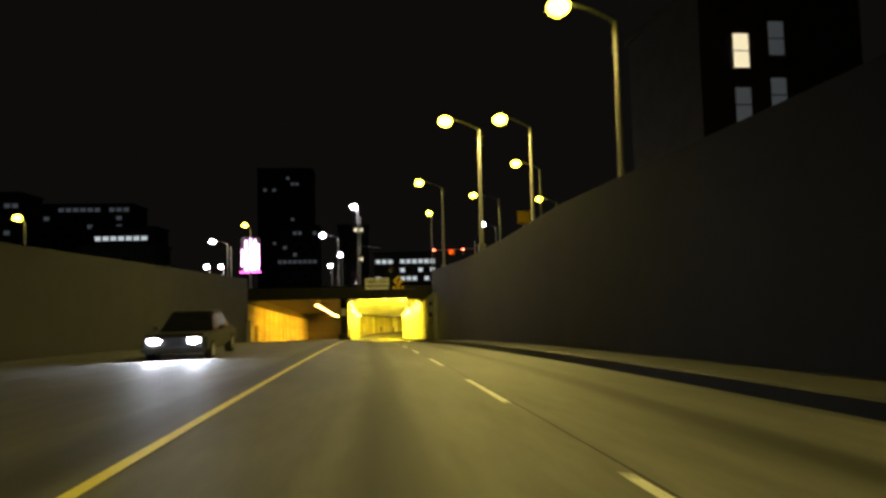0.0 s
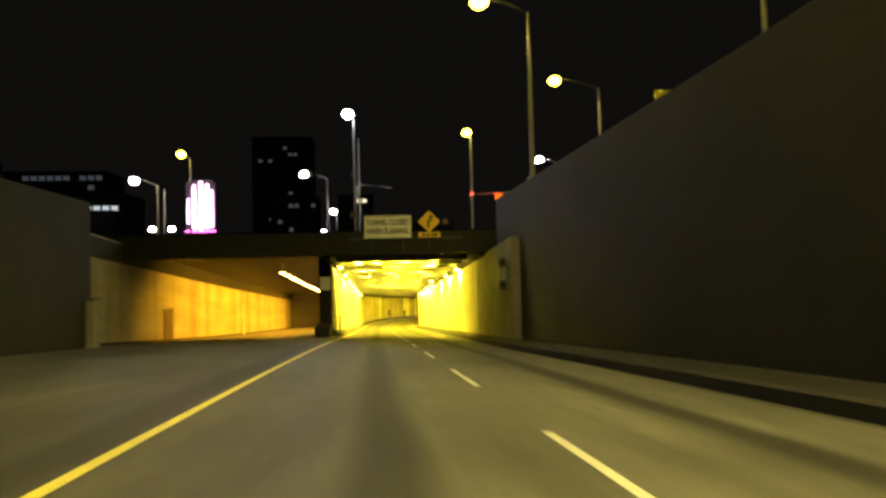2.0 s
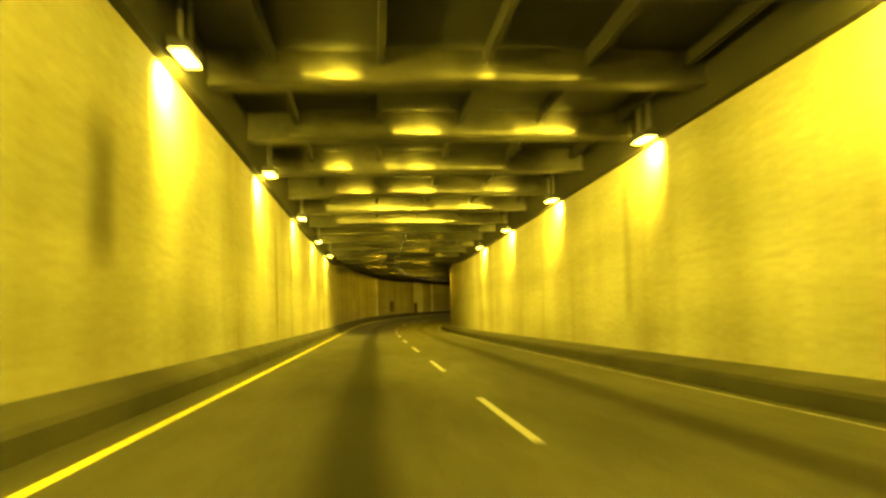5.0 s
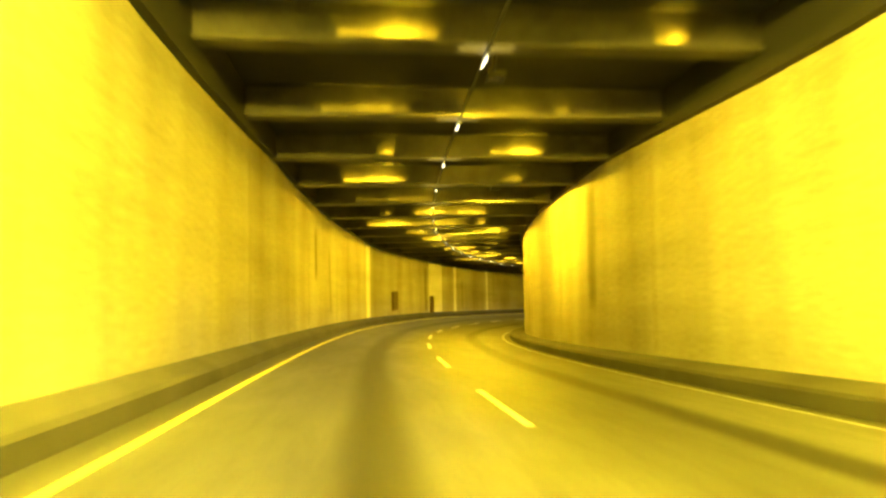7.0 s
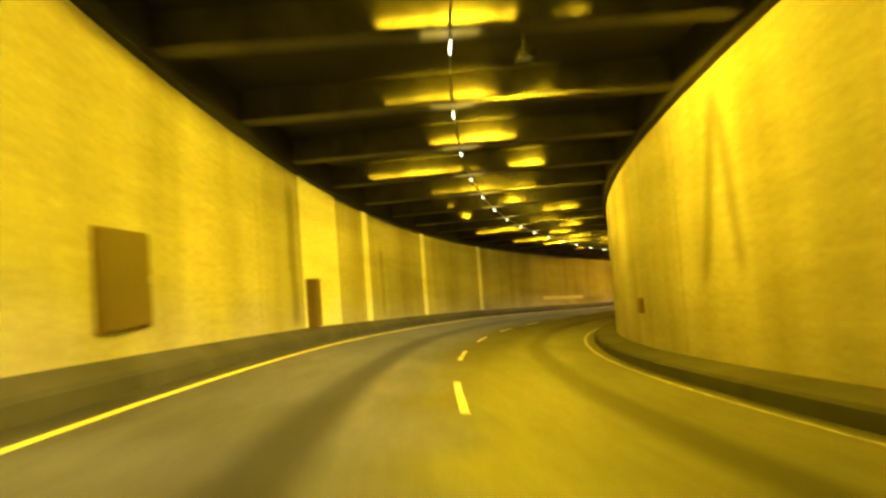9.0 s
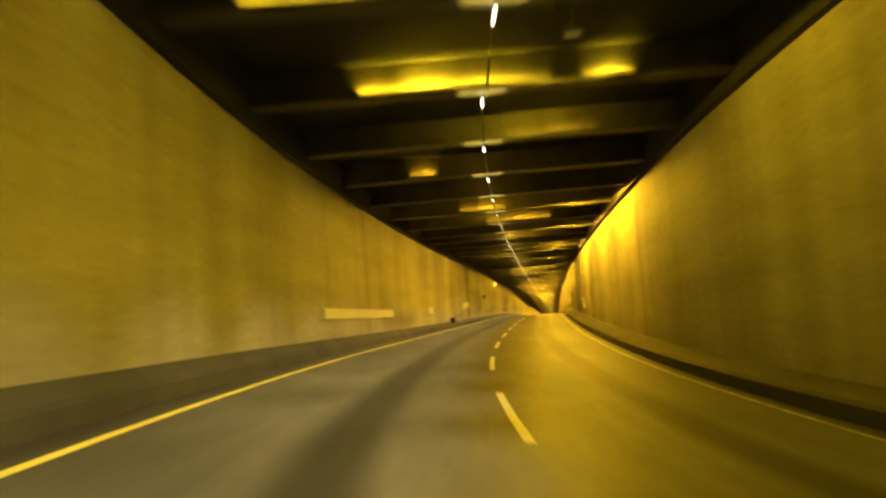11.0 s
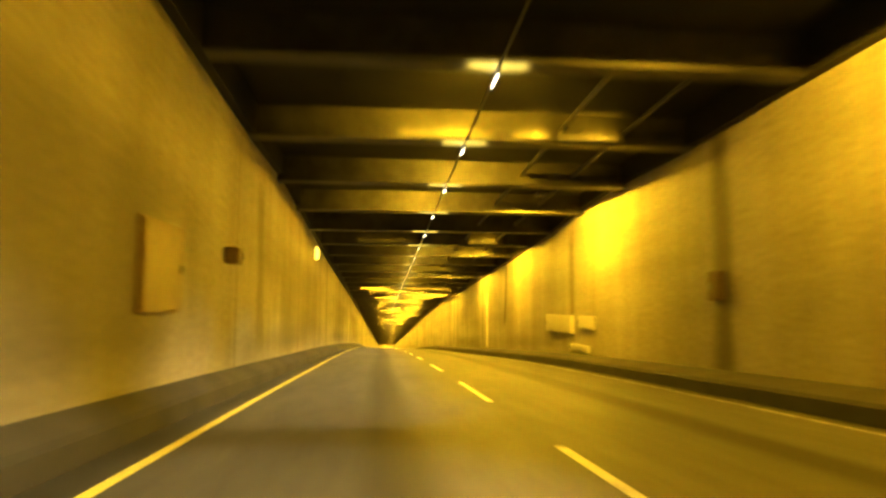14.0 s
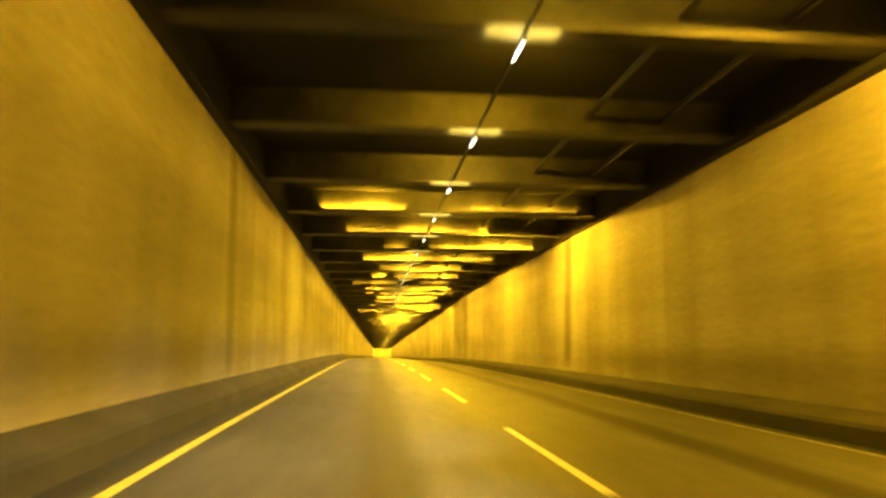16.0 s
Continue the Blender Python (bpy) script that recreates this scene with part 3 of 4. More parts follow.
def girder_fill_lamp(sg, u, length, power, color, skew=0.0):
    """An added low sodium strip, hidden on a girder's lower flange, that makes a lit patch on the web above it."""
    t = thing("girder_fill_lamp", stand(sg - 0.155 - skew * (u - 3.9), u, soffit(sg) + 0.06), "added strip lamp hidden on a girder flange", "tunnel light", "girder lamps")
    part("tray", box(-length / 2, length / 2, -0.025, 0.025, 0.0, 0.03, 0.006), BLACK_METAL, t)
    part("lens", box(-length / 2 + 0.03, length / 2 - 0.03, -0.018, 0.018, 0.031, 0.04), BAY_LENS, t, "glowing lens")
    # two added area lights: a long wash and a brighter core
    lamp("light", pose(0, -0.01, 0.05, 150, 0, 0), "AREA", color, power * 1.4, length, 0.035, parent=t, spread=104)
    lamp("light", pose(length * 0.12, -0.02, 0.055, 150, 0, 0), "AREA", color, power * 1.05, length * 0.4, 0.03, parent=t, spread=104)


# lamps of the girders behind the mouth: girder number, then each strip's start, end and strength
for i, *strips in ((1, (0.5, 1.0, 60), (1.6, 2.4, 30), (3.4, 4.6, 25), (6.0, 6.6, 16)), (2, (2.6, 4.2, 18), (5.6, 6.9, 60)), (3, (0.2, 1.9, 60), (3.6, 4.1, 8)),
                   (4, (2.8, 3.6, 20), (5.0, 6.8, 25)), (5, (0.4, 1.5, 60), (3.6, 4.2, 14), (6.4, 7.5, 14)), (6, (2.6, 4.6, 20), (6.2, 7.4, 14)),
                   (7, (1.0, 2.0, 14), (4.0, 4.4, 3)), (8, (2.7, 3.8, 12), (5.6, 7.0, 18)), (9, (0.8, 1.6, 12), (2.6, 4.0, 12)),
                   (10, (1.0, 2.2, 12), (2.8, 4.4, 16), (6.0, 7.2, 12)), (11, (0.4, 4.4, 40), (4.7, 7.0, 24)), (12, (0.6, 6.4, 50))):
    for u0, u1, power in ((0.3, 7.2, 24 if i == 1 else 7), *strips):
        girder_fill_lamp(GIRDERS[i], (u0 + u1) / 2, u1 - u0, power, SODIUM, 0.03)

# and added at random further in: sparse round the curve, dense again far ahead
rb = random.Random(23)
for i, g in enumerate(GIRDERS[13:-4]):
    if g < 207:
        tint, hood, strip, n = SODIUM_MID, rb.choice((10, 30, 60)), (0.3, 0.8, 1.6, 3.0), rb.choice((1, 2, 2, 3))
        if 144 < g < 160:
            hood = 130
    elif g < 300:
        tint, hood, strip, n = SODIUM_DEEP, rb.choice((8, 25, 60)), (0.05, 0.12, 0.3, 0.6), rb.choice((0, 0, 1, 1))
        if 241 < g < 246 or 252 < g < 257 or 267 < g < 274:
            hood, n = 0, 0
        elif g > 257:
            hood = 220 if g < 267 else 100
    else:
        tint, hood, strip, n = SODIUM_DEEP, rb.choice((8, 30)), (0.6, 1.4, 2.8), rb.choice((2, 3, 3))
    if hood:
        u = (4.3 if g < 165 else 4.5 if g < 205 else 3.6) + rb.uniform(-0.9, 0.9)
        bay_glow(g + 0.26, u, hood, tint)
    for u in [1.5 + (k + rb.random()) * 5.4 / n for k in range(n)] if n else []:
        long = rb.uniform(0.3, 1.1) ** 2 * 2.6 * (1.0 if g < 300 else 1.6)
        girder_fill_lamp(g, u, max(0.3, long), rb.choice(strip) * max(0.5, long), tint)
bay_light(S_END - 12, 3.9, 4000)

# added strips for single lit patches on the girders above the inner lane
for sg, u, length in ((240.2, 6.6, 0.9), (249.2, 6.3, 1.1), (261.4, 6.2, 1.3), (261.4, 5.0, 0.7), (276.04, 6.4, 1.2), (279.7, 6.6, 1.6)):
    girder_fill_lamp(sg, u, length, 0.7, SODIUM_DEEP)

# conduit with small pale marker lamps along the middle of the ceiling
TUBE = make_glow("marker_tube", (1.0, 0.90, 0.55), 1.2)
for nm, u, s0, s1 in (("conduit", 3.83, 114, 205), ("conduit_middle", 3.74, 205, 252), ("conduit_deep", 3.58, 252, 560)):
    setting(nm, sweep(nm, [(u - 0.02, 0.0), (u + 0.02, 0.0), (u + 0.02, -0.04), (u - 0.02, -0.04)], s0, s1, BLACK_METAL, 2, lift=soffit),
            "thin dark cable conduit under the ceiling beams", "conduit")
for i, g in enumerate(GIRDERS[13:-8]):
    s = g + 0.25
    t = thing("marker_lamp", stand(s, 3.83 if s < 205 else 3.74 if s < 252 else 3.58, soffit(s) - 0.09), "small pale marker lamp under the ceiling conduit", "marker lamp", "marker lamps on the conduit")
    part("tube", rod((0, -0.26, 0), (0, 0.26, 0), 0.02), TUBE, t, "glowing tube")
    for y in (-0.29, 0.29):
        part("end_cap", box(-0.025, 0.025, y - 0.03, y + 0.03, -0.035, 0.06, 0.008), BLACK_METAL, t)
    if g < 335:
        lamp("light", pose(0, -0.2, 0.02, 180, 0, 0), "AREA", (1.0, 0.72, 0.10), 0.6 if g < 256 else 1.2, 0.9, 0.12, parent=t)
        # spot added to brighten the left road and curb in place of headlights
        lamp("light", pose(0, 0, -0.05, 0, 27, 0), "SPOT", (1.0, 0.75, 0.30), 170, 0.06, spot=58, blend=0.9, parent=t)

# service pipes through the girder webs along the inner lane
for nm, u, s0, s1 in (("service_pipe", 5.60, 258, 420), ("service_pipe_outer", 7.00, 258, 420)):
    ring = [(u + 0.055 * math.cos(radians(60 * k)), 0.30 + 0.055 * math.sin(radians(60 * k))) for k in range(6)]
    setting(nm, sweep(nm, ring, s0, s1, BLACK_METAL, 2, lift=soffit), "sooty black service pipe running through the ceiling girders", "pipe")

# ---- fittings on the tunnel walls ----
DARK_DOOR = make_concrete("brown_steel_door", (0.055, 0.03, 0.015), (0.09, 0.05, 0.025), 0.55, 2)
SHABBY_DOOR = make_concrete("shabby_steel_door", (0.12, 0.075, 0.04), (0.19, 0.13, 0.08), 0.55, 2)
PALE_BOX = make_concrete("pale_enamel", grey(0.50, (1, 0.96, 0.8)), grey(0.62, (1, 0.96, 0.8)), 0.5, 2)


def wall_box(name, s, left, z0, z1, long, deep, material, label, category, group=""):
    """A cabinet on a tunnel wall, with a door leaf, hinge line and latch."""
    u = U_LEFT if left else U_RIGHT
    d = 1 if left else -1
    t = thing(name, stand(s, u, 0, 0, True), label, category, group)
    x0, x1 = sorted((0.0, d * deep))
    part("body", box(x0, x1, -long / 2, long / 2, z0, z1, 0.015), material, t)
    f0, f1 = sorted((d * (deep - 0.01), d * (deep + 0.018)))
    part("door", box(f0, f1, -long / 2 + 0.04, long / 2 - 0.04, z0 + 0.04, z1 - 0.04, 0.006), material, t)
    g0, g1 = sorted((d * (deep + 0.016), d * (deep + 0.05)))
    part("latch", box(g0, g1, long / 2 - 0.16, long / 2 - 0.12, (z0 + z1) / 2 - 0.06, (z0 + z1) / 2 + 0.06, 0.006), STEEL, t, "steel latch")
    return t


wall_box("hose_cabinet", 163.35, True, 0.72, 2.05, 1.40, 0.09, DARK_DOOR, "brown steel hose cabinet set in the tunnel wall", "cabinet")
wall_box("fire_cabinet", 172.75, True, 0.40, 1.75, 0.55, 0.28, DARK_DOOR, "dark brown fire cabinet beside a pale wall panel", "cabinet")
wall_box("service_cabinet", 72.7, True, 0.42, 1.50, 0.45, 0.10, DARK_DOOR, "grimy brown service cabinet low on the wall", "cabinet")
wall_box("cable_box", 244.6, True, 1.28, 1.70, 3.6, 0.12, PALE_BOX, "long pale cable box on the wall", "cable box", "cable boxes")
wall_box("cable_box", 242.2, True, 1.24, 1.46, 0.8, 0.14, PALE_BOX, "small pale cable box on the wall", "cable box", "cable boxes")
wall_box("cable_box", 228.4, True, 1.02, 1.34, 1.9, 0.10, PALE_BOX, "long pale cable box on the wall", "cable box", "cable boxes")
wall_box("cable_box", 240.7, False, 1.36, 1.66, 1.4, 0.12, PALE_BOX, "long pale cable box on the wall", "cable box", "cable boxes")
wall_box("phone_box", 238.9, False, 0.90, 1.54, 0.9, 0.16, PALE_BOX, "pale emergency phone box on the wall", "phone box")
wall_box("cable_box", 271.3, False, 1.10, 1.73, 3.2, 0.14, PALE_BOX, "long pale cable box on the wall", "cable box", "cable boxes")
wall_box("hose_cabinet", 256.5, True, 1.25, 2.35, 1.45, 0.06, SHABBY_DOOR, "brown steel hose cabinet set in the tunnel wall", "cabinet")
wall_box("junction_box", 74.6, True, 3.82, 4.40, 0.30, 0.10, DARK_DOOR, "small dark junction box high on the wall", "junction box", "junction boxes")
wall_box("junction_box", 173.7, False, 1.26, 1.68, 0.45, 0.10, SHABBY_DOOR, "small grimy junction box on the wall", "junction box", "junction boxes")
wall_box("junction_box", 259.9, True, 2.20, 2.48, 0.42, 0.22, DARK_DOOR, "small dark junction box high on the wall", "junction box", "junction boxes")
wall_box("cable_box", 268.3, False, 1.16, 1.58, 1.5, 0.10, PALE_BOX, "long pale cable box on the wall", "cable box", "cable boxes")
wall_box("cable_box", 269.0, False, 0.44, 0.66, 1.8, 0.12, PALE_BOX, "low pale cable box just over the curb", "cable box", "cable boxes")
wall_box("junction_box", 260.4, False, 1.68, 2.26, 0.40, 0.14, DARK_DOOR, "small dark junction box on the wall", "junction box", "junction boxes")

tagged(new("cable_tray", sweep("cable_tray", [(U_LEFT - 0.01, 0.92), (U_LEFT + 0.10, 0.92), (U_LEFT + 0.10, 1.20), (U_LEFT - 0.01, 1.20)], 209.3, 218.6, PALE_BOX, 1, "wall", True)),
       "long pale cable tray low on the tunnel wall", "cable tray")

# a torn scrap of rubber on the curb and a reflector stud on the edge line
scrap = thing("rubber_scrap", stand(236.5, -0.62, 0.37, 6, True), "torn black rubber scrap lying on the curb", "debris")
bm = bmesh.new()
rs = random.Random(5)
for k in range(11):
    box(-0.10 + rs.uniform(-0.03, 0.03), 0.10 + rs.uniform(-0.04, 0.04), -1.1 + 0.2 * k, -0.88 + 0.2 * k, -0.03, 0.08 + rs.uniform(0.0, 0.24), 0.01, bm)
part("tread", bm, mat("scrap_rubber", grey(0.015), 0.9), scrap)
stud = thing("road_stud", stand(241.3, U_EDGE, 0.004, 0, True), "small white reflector stud on the edge line", "road stud")
part("base", box(-0.06, 0.06, -0.06, 0.06, 0.0, 0.02, 0.006), WHITE_PAINT, stud)
part("reflector", box(-0.045, 0.045, -0.066, -0.05, 0.004, 0.018), PALE_BOX, stud)

# pale vertical panels on the curve's outer wall
for s0, s1, d in ((172.4, 175.8, 0.035), (178.9, 179.5, 0.05), (187.2, 187.7, 0.05), (156.0, 156.9, 0.02), (196.8, 197.3, 0.05)):
    setting("wall_panel", sweep("wall_panel", [(U_LEFT - 0.02, 0.40), (U_LEFT + d, 0.40), (U_LEFT + d, H_WALL + 0.2), (U_LEFT - 0.02, H_WALL + 0.2)], s0, s1, PALE_PAINT, 1, "wall", (0, 1)),
            "pale painted panel on the tunnel wall", "wall panel")

setting("wall_panel_right", sweep("wall_panel_right", [(U_RIGHT + 0.02, 0.45), (U_RIGHT - 0.03, 0.45), (U_RIGHT - 0.03, 3.6), (U_RIGHT + 0.02, 3.6)], 287.1, 287.6, PALE_PAINT, 1, "wall", (0, 1)),
        "pale narrow panel on the tunnel wall", "wall panel")

# vertical wall joints with a dark seal
JOINT = mat("joint_seal", (0.20, 0.17, 0.11), 0.8)
for left in (True, False):
    base = tagged(new("joints_left" if left else "joints_right"), "dark vertical joints in the tunnel wall", "wall joint", kind="structure")
    for i in range(30):
        s = 68.5 + 9.15 * i
        u = U_LEFT if left else U_RIGHT
        d = 0.006 if left else -0.006
        ob = new("joint", sweep("joint", [(u - d, 0.4), (u + d, 0.4), (u + d, H_WALL - 0.15), (u - d, H_WALL - 0.15)], s, s + 0.03, JOINT, 1, "wall", (0, 1)))
        ob.parent = base

# ---- the opposite bore ----
BORE_GLOW = make_glow("bore_lamp_lens", (1.0, 0.62, 0.10), 6)
for i in range(20):
    t = thing("bore_light", stand(73.0 + 2.6 * i, -4.9, 4.95), "bright sodium lamp in the opposite bore", "tunnel light", "opposite bore lamps")
    part("housing", box(-0.2, 0.2, -0.6, 0.6, 0.03, 0.18, 0.02), BLACK_METAL, t)
    part("lens", box(-0.16, 0.16, -0.55, 0.55, -0.08, 0.029, 0.03), BORE_GLOW, t, "glowing sodium lens")
    part("stem", rod((0, 0, 0.18), (0, 0, 0.72), 0.025), STEEL, t)
    if i % 2 == 0:
        lamp("light", pose(0, 0, -0.16, 0, 50, 0), "SPOT", (1.0, 0.46, 0.012), 1050, 0.2, spot=126, blend=0.5, parent=t)
pil = thing("pilaster", stand(52.75, -9.95, 0, 0, True), "pale concrete pilaster at the end of the retaining wall", "pilaster")
part("shaft", box(-0.05, 0.30, -0.3, 0.3, -0.2, 2.0, 0.03), WING, pil)
part("cap", box(-0.05, 0.34, -0.34, 0.34, 2.001, 2.1, 0.02), CONCRETE, pil)
setting("wall_opposite_upper", sweep("wall_opposite_upper", [(-12.05, 4.75), (-11.94, 4.75), (-11.94, 5.8), (-12.05, 5.8)], 53.2, 129, DARK_CONCRETE, 2, "wall", ()),
        "near-black upper band of the opposite wall", "wall")
od = thing("service_door", stand(69.3, -12.0, 0, 0, True), "dark brown steel service door in the opposite wall", "door")
part("leaf", box(0.0, 0.05, -0.95, 0.95, 0.1, 2.1, 0.01), DARK_DOOR, od)
part("frame", box(0.0, 0.07, -1.05, 1.05, 2.102, 2.18, 0.01), BLACK_METAL, od)
part("handle", rod((0.055, 0.8, 1.0), (0.12, 0.8, 1.0), 0.025), STEEL, od)
mp = thing("marker_post", stand(91.7, -11.75, 0.02, 0, True), "pale tapered marker post at the foot of the wall", "post")
part("foot", rod((0, 0, 0), (0, 0, 0.5), 0.28, 0.12, 12), PALE_BOX, mp)
part("post", rod((0, 0, 0.5), (0, 0, 3.1), 0.11, 0.08, 12), PALE_BOX, mp)
setting("curb_opposite", sweep("curb_opposite", [(-11.7, -0.1), (-11.7, 0.12), (-12.05, 0.14), (-12.05, -0.1)], 53.2, 130, CURB_FACE, 2, "wall", True), "low concrete curb of the opposite bore", "curb")
setting("wall_opposite_end", sweep("wall_opposite_end", [(-12.8, -0.5), (-12.8, 5.8), (-1.5, 5.8), (-1.5, -0.5)], 129.6, 130, WALL_PAINT, 1), "far wall of the opposite bore", "wall")

# small yellow lamp high on the left wall
wl = thing("wall_lamp", stand(274.3, U_LEFT - 0.08, 0), "small yellow lamp on a bracket high on the wall", "wall lamp")
part("backplate", box(0.08, 0.13, -0.1, 0.1, 3.95, 4.45, 0.01), BLACK_METAL, wl)
part("globe", ball((0.20, 0, 4.22), 1.0, None, (0.12, 0.12, 0.27), 12), make_glow("yellow_globe", (1.0, 0.66, 0.05), 0.5), wl, "glowing yellow globe")

# ---- street level above ----
GROUND = make_concrete("dark_ground", grey(0.02, (1, 1, 0.8)), grey(0.05, (1, 1, 0.8)))
STREET_Z = 3.6
setting("ground", mesh_of("ground", [(9.75, -700, 3.55), (1500, -700, 3.55), (1500, 61.9, 3.55), (9.75, 61.9, 3.55),
                                    (-1500, -700, 2.8), (-12.15, -700, 2.8), (-12.15, 61.9, 2.8), (-1500, 61.9, 2.8),
                                    (-1500, 61.91, 2.2), (1500, 61.91, 2.2), (1500, 2500, 2.2), (-1500, 2500, 2.2)],
                          [(0, 1, 2, 3), (4, 5, 6, 7), (8, 9, 10, 11)], GROUND), "dark unlit ground at street level", "ground")


def street_lamp(x, y, z, arm, color, power, glow, cool=False, foot=2.4):
    """A tapered steel pole with a curved arm and a drop-lens head."""
    t = thing("street_lamp", Matrix.Translation((x + arm, y, foot)),
              "tall steel street lamp with a glowing %s drop lens" % ("white" if cool else "yellow"), "street lamp", "street lamps")
    top = z - foot
    part("pole", rod((0, 0, 0), (0, 0, top - 0.5), 0.13, 0.08, 12), STEEL, t)
    part("base", box(-0.22, 0.22, -0.22, 0.22, 0, 0.5, 0.03), STEEL, t)
    bm = bmesh.new()
    last = Vector((0, 0, top - 0.55))
    for k in range(1, 6):
        f = k / 5
        p = Vector((-arm * f * 0.92, 0, top - 0.55 + 0.7 * math.sin(f * math.pi / 2)))
        rod(last, p, 0.045, 0.045, 8, bm)
        last = p
    part("arm", bm, STEEL, t)
    head = Vector((-arm, 0, top))
    bm = ball(head + Vector((0, 0, 0.10)), 1.0, None, (0.48, 0.22, 0.13), 14)
    part("head", bm, STEEL, t)
    # lens made far too large, so its shape stands in for glare
    bm = ball(head, 1.0, None, (0.48, 0.42, 0.36), 14)
    part("lens", bm, glow, t, "glowing lens")
    if power:
        lamp("light", Matrix.Translation(head + Vector((0, 0, -0.35))), "SPOT", color, power, 0.25, spot=164, blend=0.4, parent=t)
    return t


WARM = make_glow("sodium_street_lens", (1.0, 0.80, 0.045), 4)
PALE = make_glow("pale_street_lens", (1.0, 0.95, 0.86), 40)
for x, y, z, arm, cool, power in (
        (9.3, 12.6, 12.6, 2.3, False, 650), (9.3, -9.0, 13.0, 2.3, False, 1120), (9.3, -30.0, 13.5, 2.3, False, 2000), (9.3, -52.0, 14.0, 2.3, False, 2000),
        (10.4, 29.1, 12.6, 2.0, False, 2000), (6.8, 29.3, 12.5, 2.2, False, 2000), (16.4, 50.1, 13.9, 2.4, False, 300),
        (25.1, 73.3, 13.6, 2.4, False, 450), (7.1, 54.6, 12.75, 2.4, False, 420), (11.1, 86.4, 13.4, 0.4, False, 300),
        (15.45, 70.4, 13.75, 3.4, False, 450), (21.7, 98.5, 12.8, 2.4, True, 0), (-0.3, 80.4, 13.7, 0.5, True, 300),
        (-17.8, 91.9, 12.4, 0.9, False, 300), (-23.4, 94.5, 10.1, 2.4, True, 0), (-6.0, 97.3, 11.1, 2.6, True, 0),
        (-35.0, 60.0, 10.1, 0.8, False, 200), (-29.0, 125.0, 7.2, 0.6, True, 0), (-31.8, 125.0, 7.2, 0.6, True, 0),
        (-4.2, 120.0, 9.0, 0.5, True, 0), (-8.0, 150.0, 8.0, 0.5, True, 0)):
    street_lamp(x, y, z, arm, COOL if cool else SODIUM_STREET, power, PALE if cool else WARM, cool, 2.2 if y > 61 or x < 0 else STREET_Z - 0.06 if x + arm > 9.8 else 3.98 if y < 40 else 3.68)

# ---- signs over the portal ----
SIGN_WHITE = make_concrete("reflective_white_sign", grey(0.80), grey(0.86), 0.5, 2)
SIGN_YELLOW = make_concrete("reflective_yellow_sign", (0.80, 0.50, 0.02), (0.85, 0.56, 0.03), 0.5, 2)
INK = mat("black_sign_ink", grey(0.015), 0.6)


def lettering(text, size, m, parent, material):
    cu = bpy.data.curves.new("lettering", "FONT")
    cu.body, cu.size, cu.align_x, cu.align_y, cu.extrude = text, size, "CENTER", "CENTER", 0.004
    cu.offset = 0.010
    tmp = bpy.data.objects.new("lettering", cu)
    me = bpy.data.meshes.new_from_object(tmp)
    bpy.data.objects.remove(tmp)
    me.materials.append(material)
    ob = new("lettering", me)
    ob.parent = parent
    ob.matrix_basis = m
    return ob


def facing(x, y, z):
    """Lettering that stands upright and faces the traffic."""
    return pose(x, y, z, 90, 0, 0)


board = thing("tunnel_sign", stand(S_FACE - 0.62, 2.74, 6.50), "white warning sign with black letters over the tunnel mouth", "road sign")
part("panel", box(-1.36, 1.36, -0.02, 0.02, -0.66, 0.66, 0.012), SIGN_WHITE, board)
for x0, x1, z0, z1 in ((-1.32, 1.32, 0.60, 0.625), (-1.32, 1.32, -0.625, -0.60), (-1.32, -1.295, -0.6, 0.6), (1.295, 1.32, -0.6, 0.6)):
    part("border", box(x0, x1, -0.026, -0.019, z0, z1), INK, board)
a = lettering("TUNNEL CLOSED", 0.40, facing(0, -0.026, 0.26), board, INK)
b = lettering("WHEN FLASHING", 0.40, facing(0, -0.026, -0.26), board, INK)
for o in (a, b):
    w = o.dimensions[0] or 2.9
    o.scale = (min(1.0, 2.45 / max(w, 0.1)), 1.15, 1)
for x in (-0.9, 0.9):
    part("bracket", box(x - 0.04, x + 0.04, 0.02, 0.14, -1.4, 0.5), BLACK_METAL, board)
part("truss", box(-2.2, 4.4, 0.10, 0.18, -0.72, -0.60, 0.01), BLACK_METAL, board)

curve_sign = thing("curve_sign", stand(S_FACE - 0.62, 5.15, 6.78), "yellow diamond curve warning sign with speed plate", "road sign")
bm = box(-0.46, 0.46, -0.015, 0.015, -0.46, 0.46, 0.03)
bmesh.ops.rotate(bm, verts=bm.verts, cent=(0, 0, 0), matrix=Matrix.Rotation(radians(45), 3, "Y"))
part("diamond", bm, SIGN_YELLOW, curve_sign)
bm = box(-0.10, 0.0, -0.022, -0.014, -0.36, 0.0)
box(-0.10, 0.14, -0.022, -0.014, 0.0, 0.10, bm=bm)
box(0.05, 0.14, -0.022, -0.014, 0.10, 0.24, bm=bm)
v = [bm.verts.new(c) for c in ((-0.04, -0.022, 0.20), (0.24, -0.022, 0.20), (0.10, -0.022, 0.42))]
bm.faces.new(v)
part("arrow", bm, INK, curve_sign, "black arrow")
part("plate", box(-0.64, 0.64, -0.015, 0.015, -0.92, -0.62, 0.01), SIGN_YELLOW, curve_sign, "yellow speed plate")
for x in (-0.32, -0.06, 0.2, 0.4):
    part("marking", box(x - 0.09, x + 0.07, -0.022, -0.014, -0.85, -0.69), INK, curve_sign)
part("post", box(-0.03, 0.03, 0.016, 0.08, -1.6, 0.4), BLACK_METAL, curve_sign)


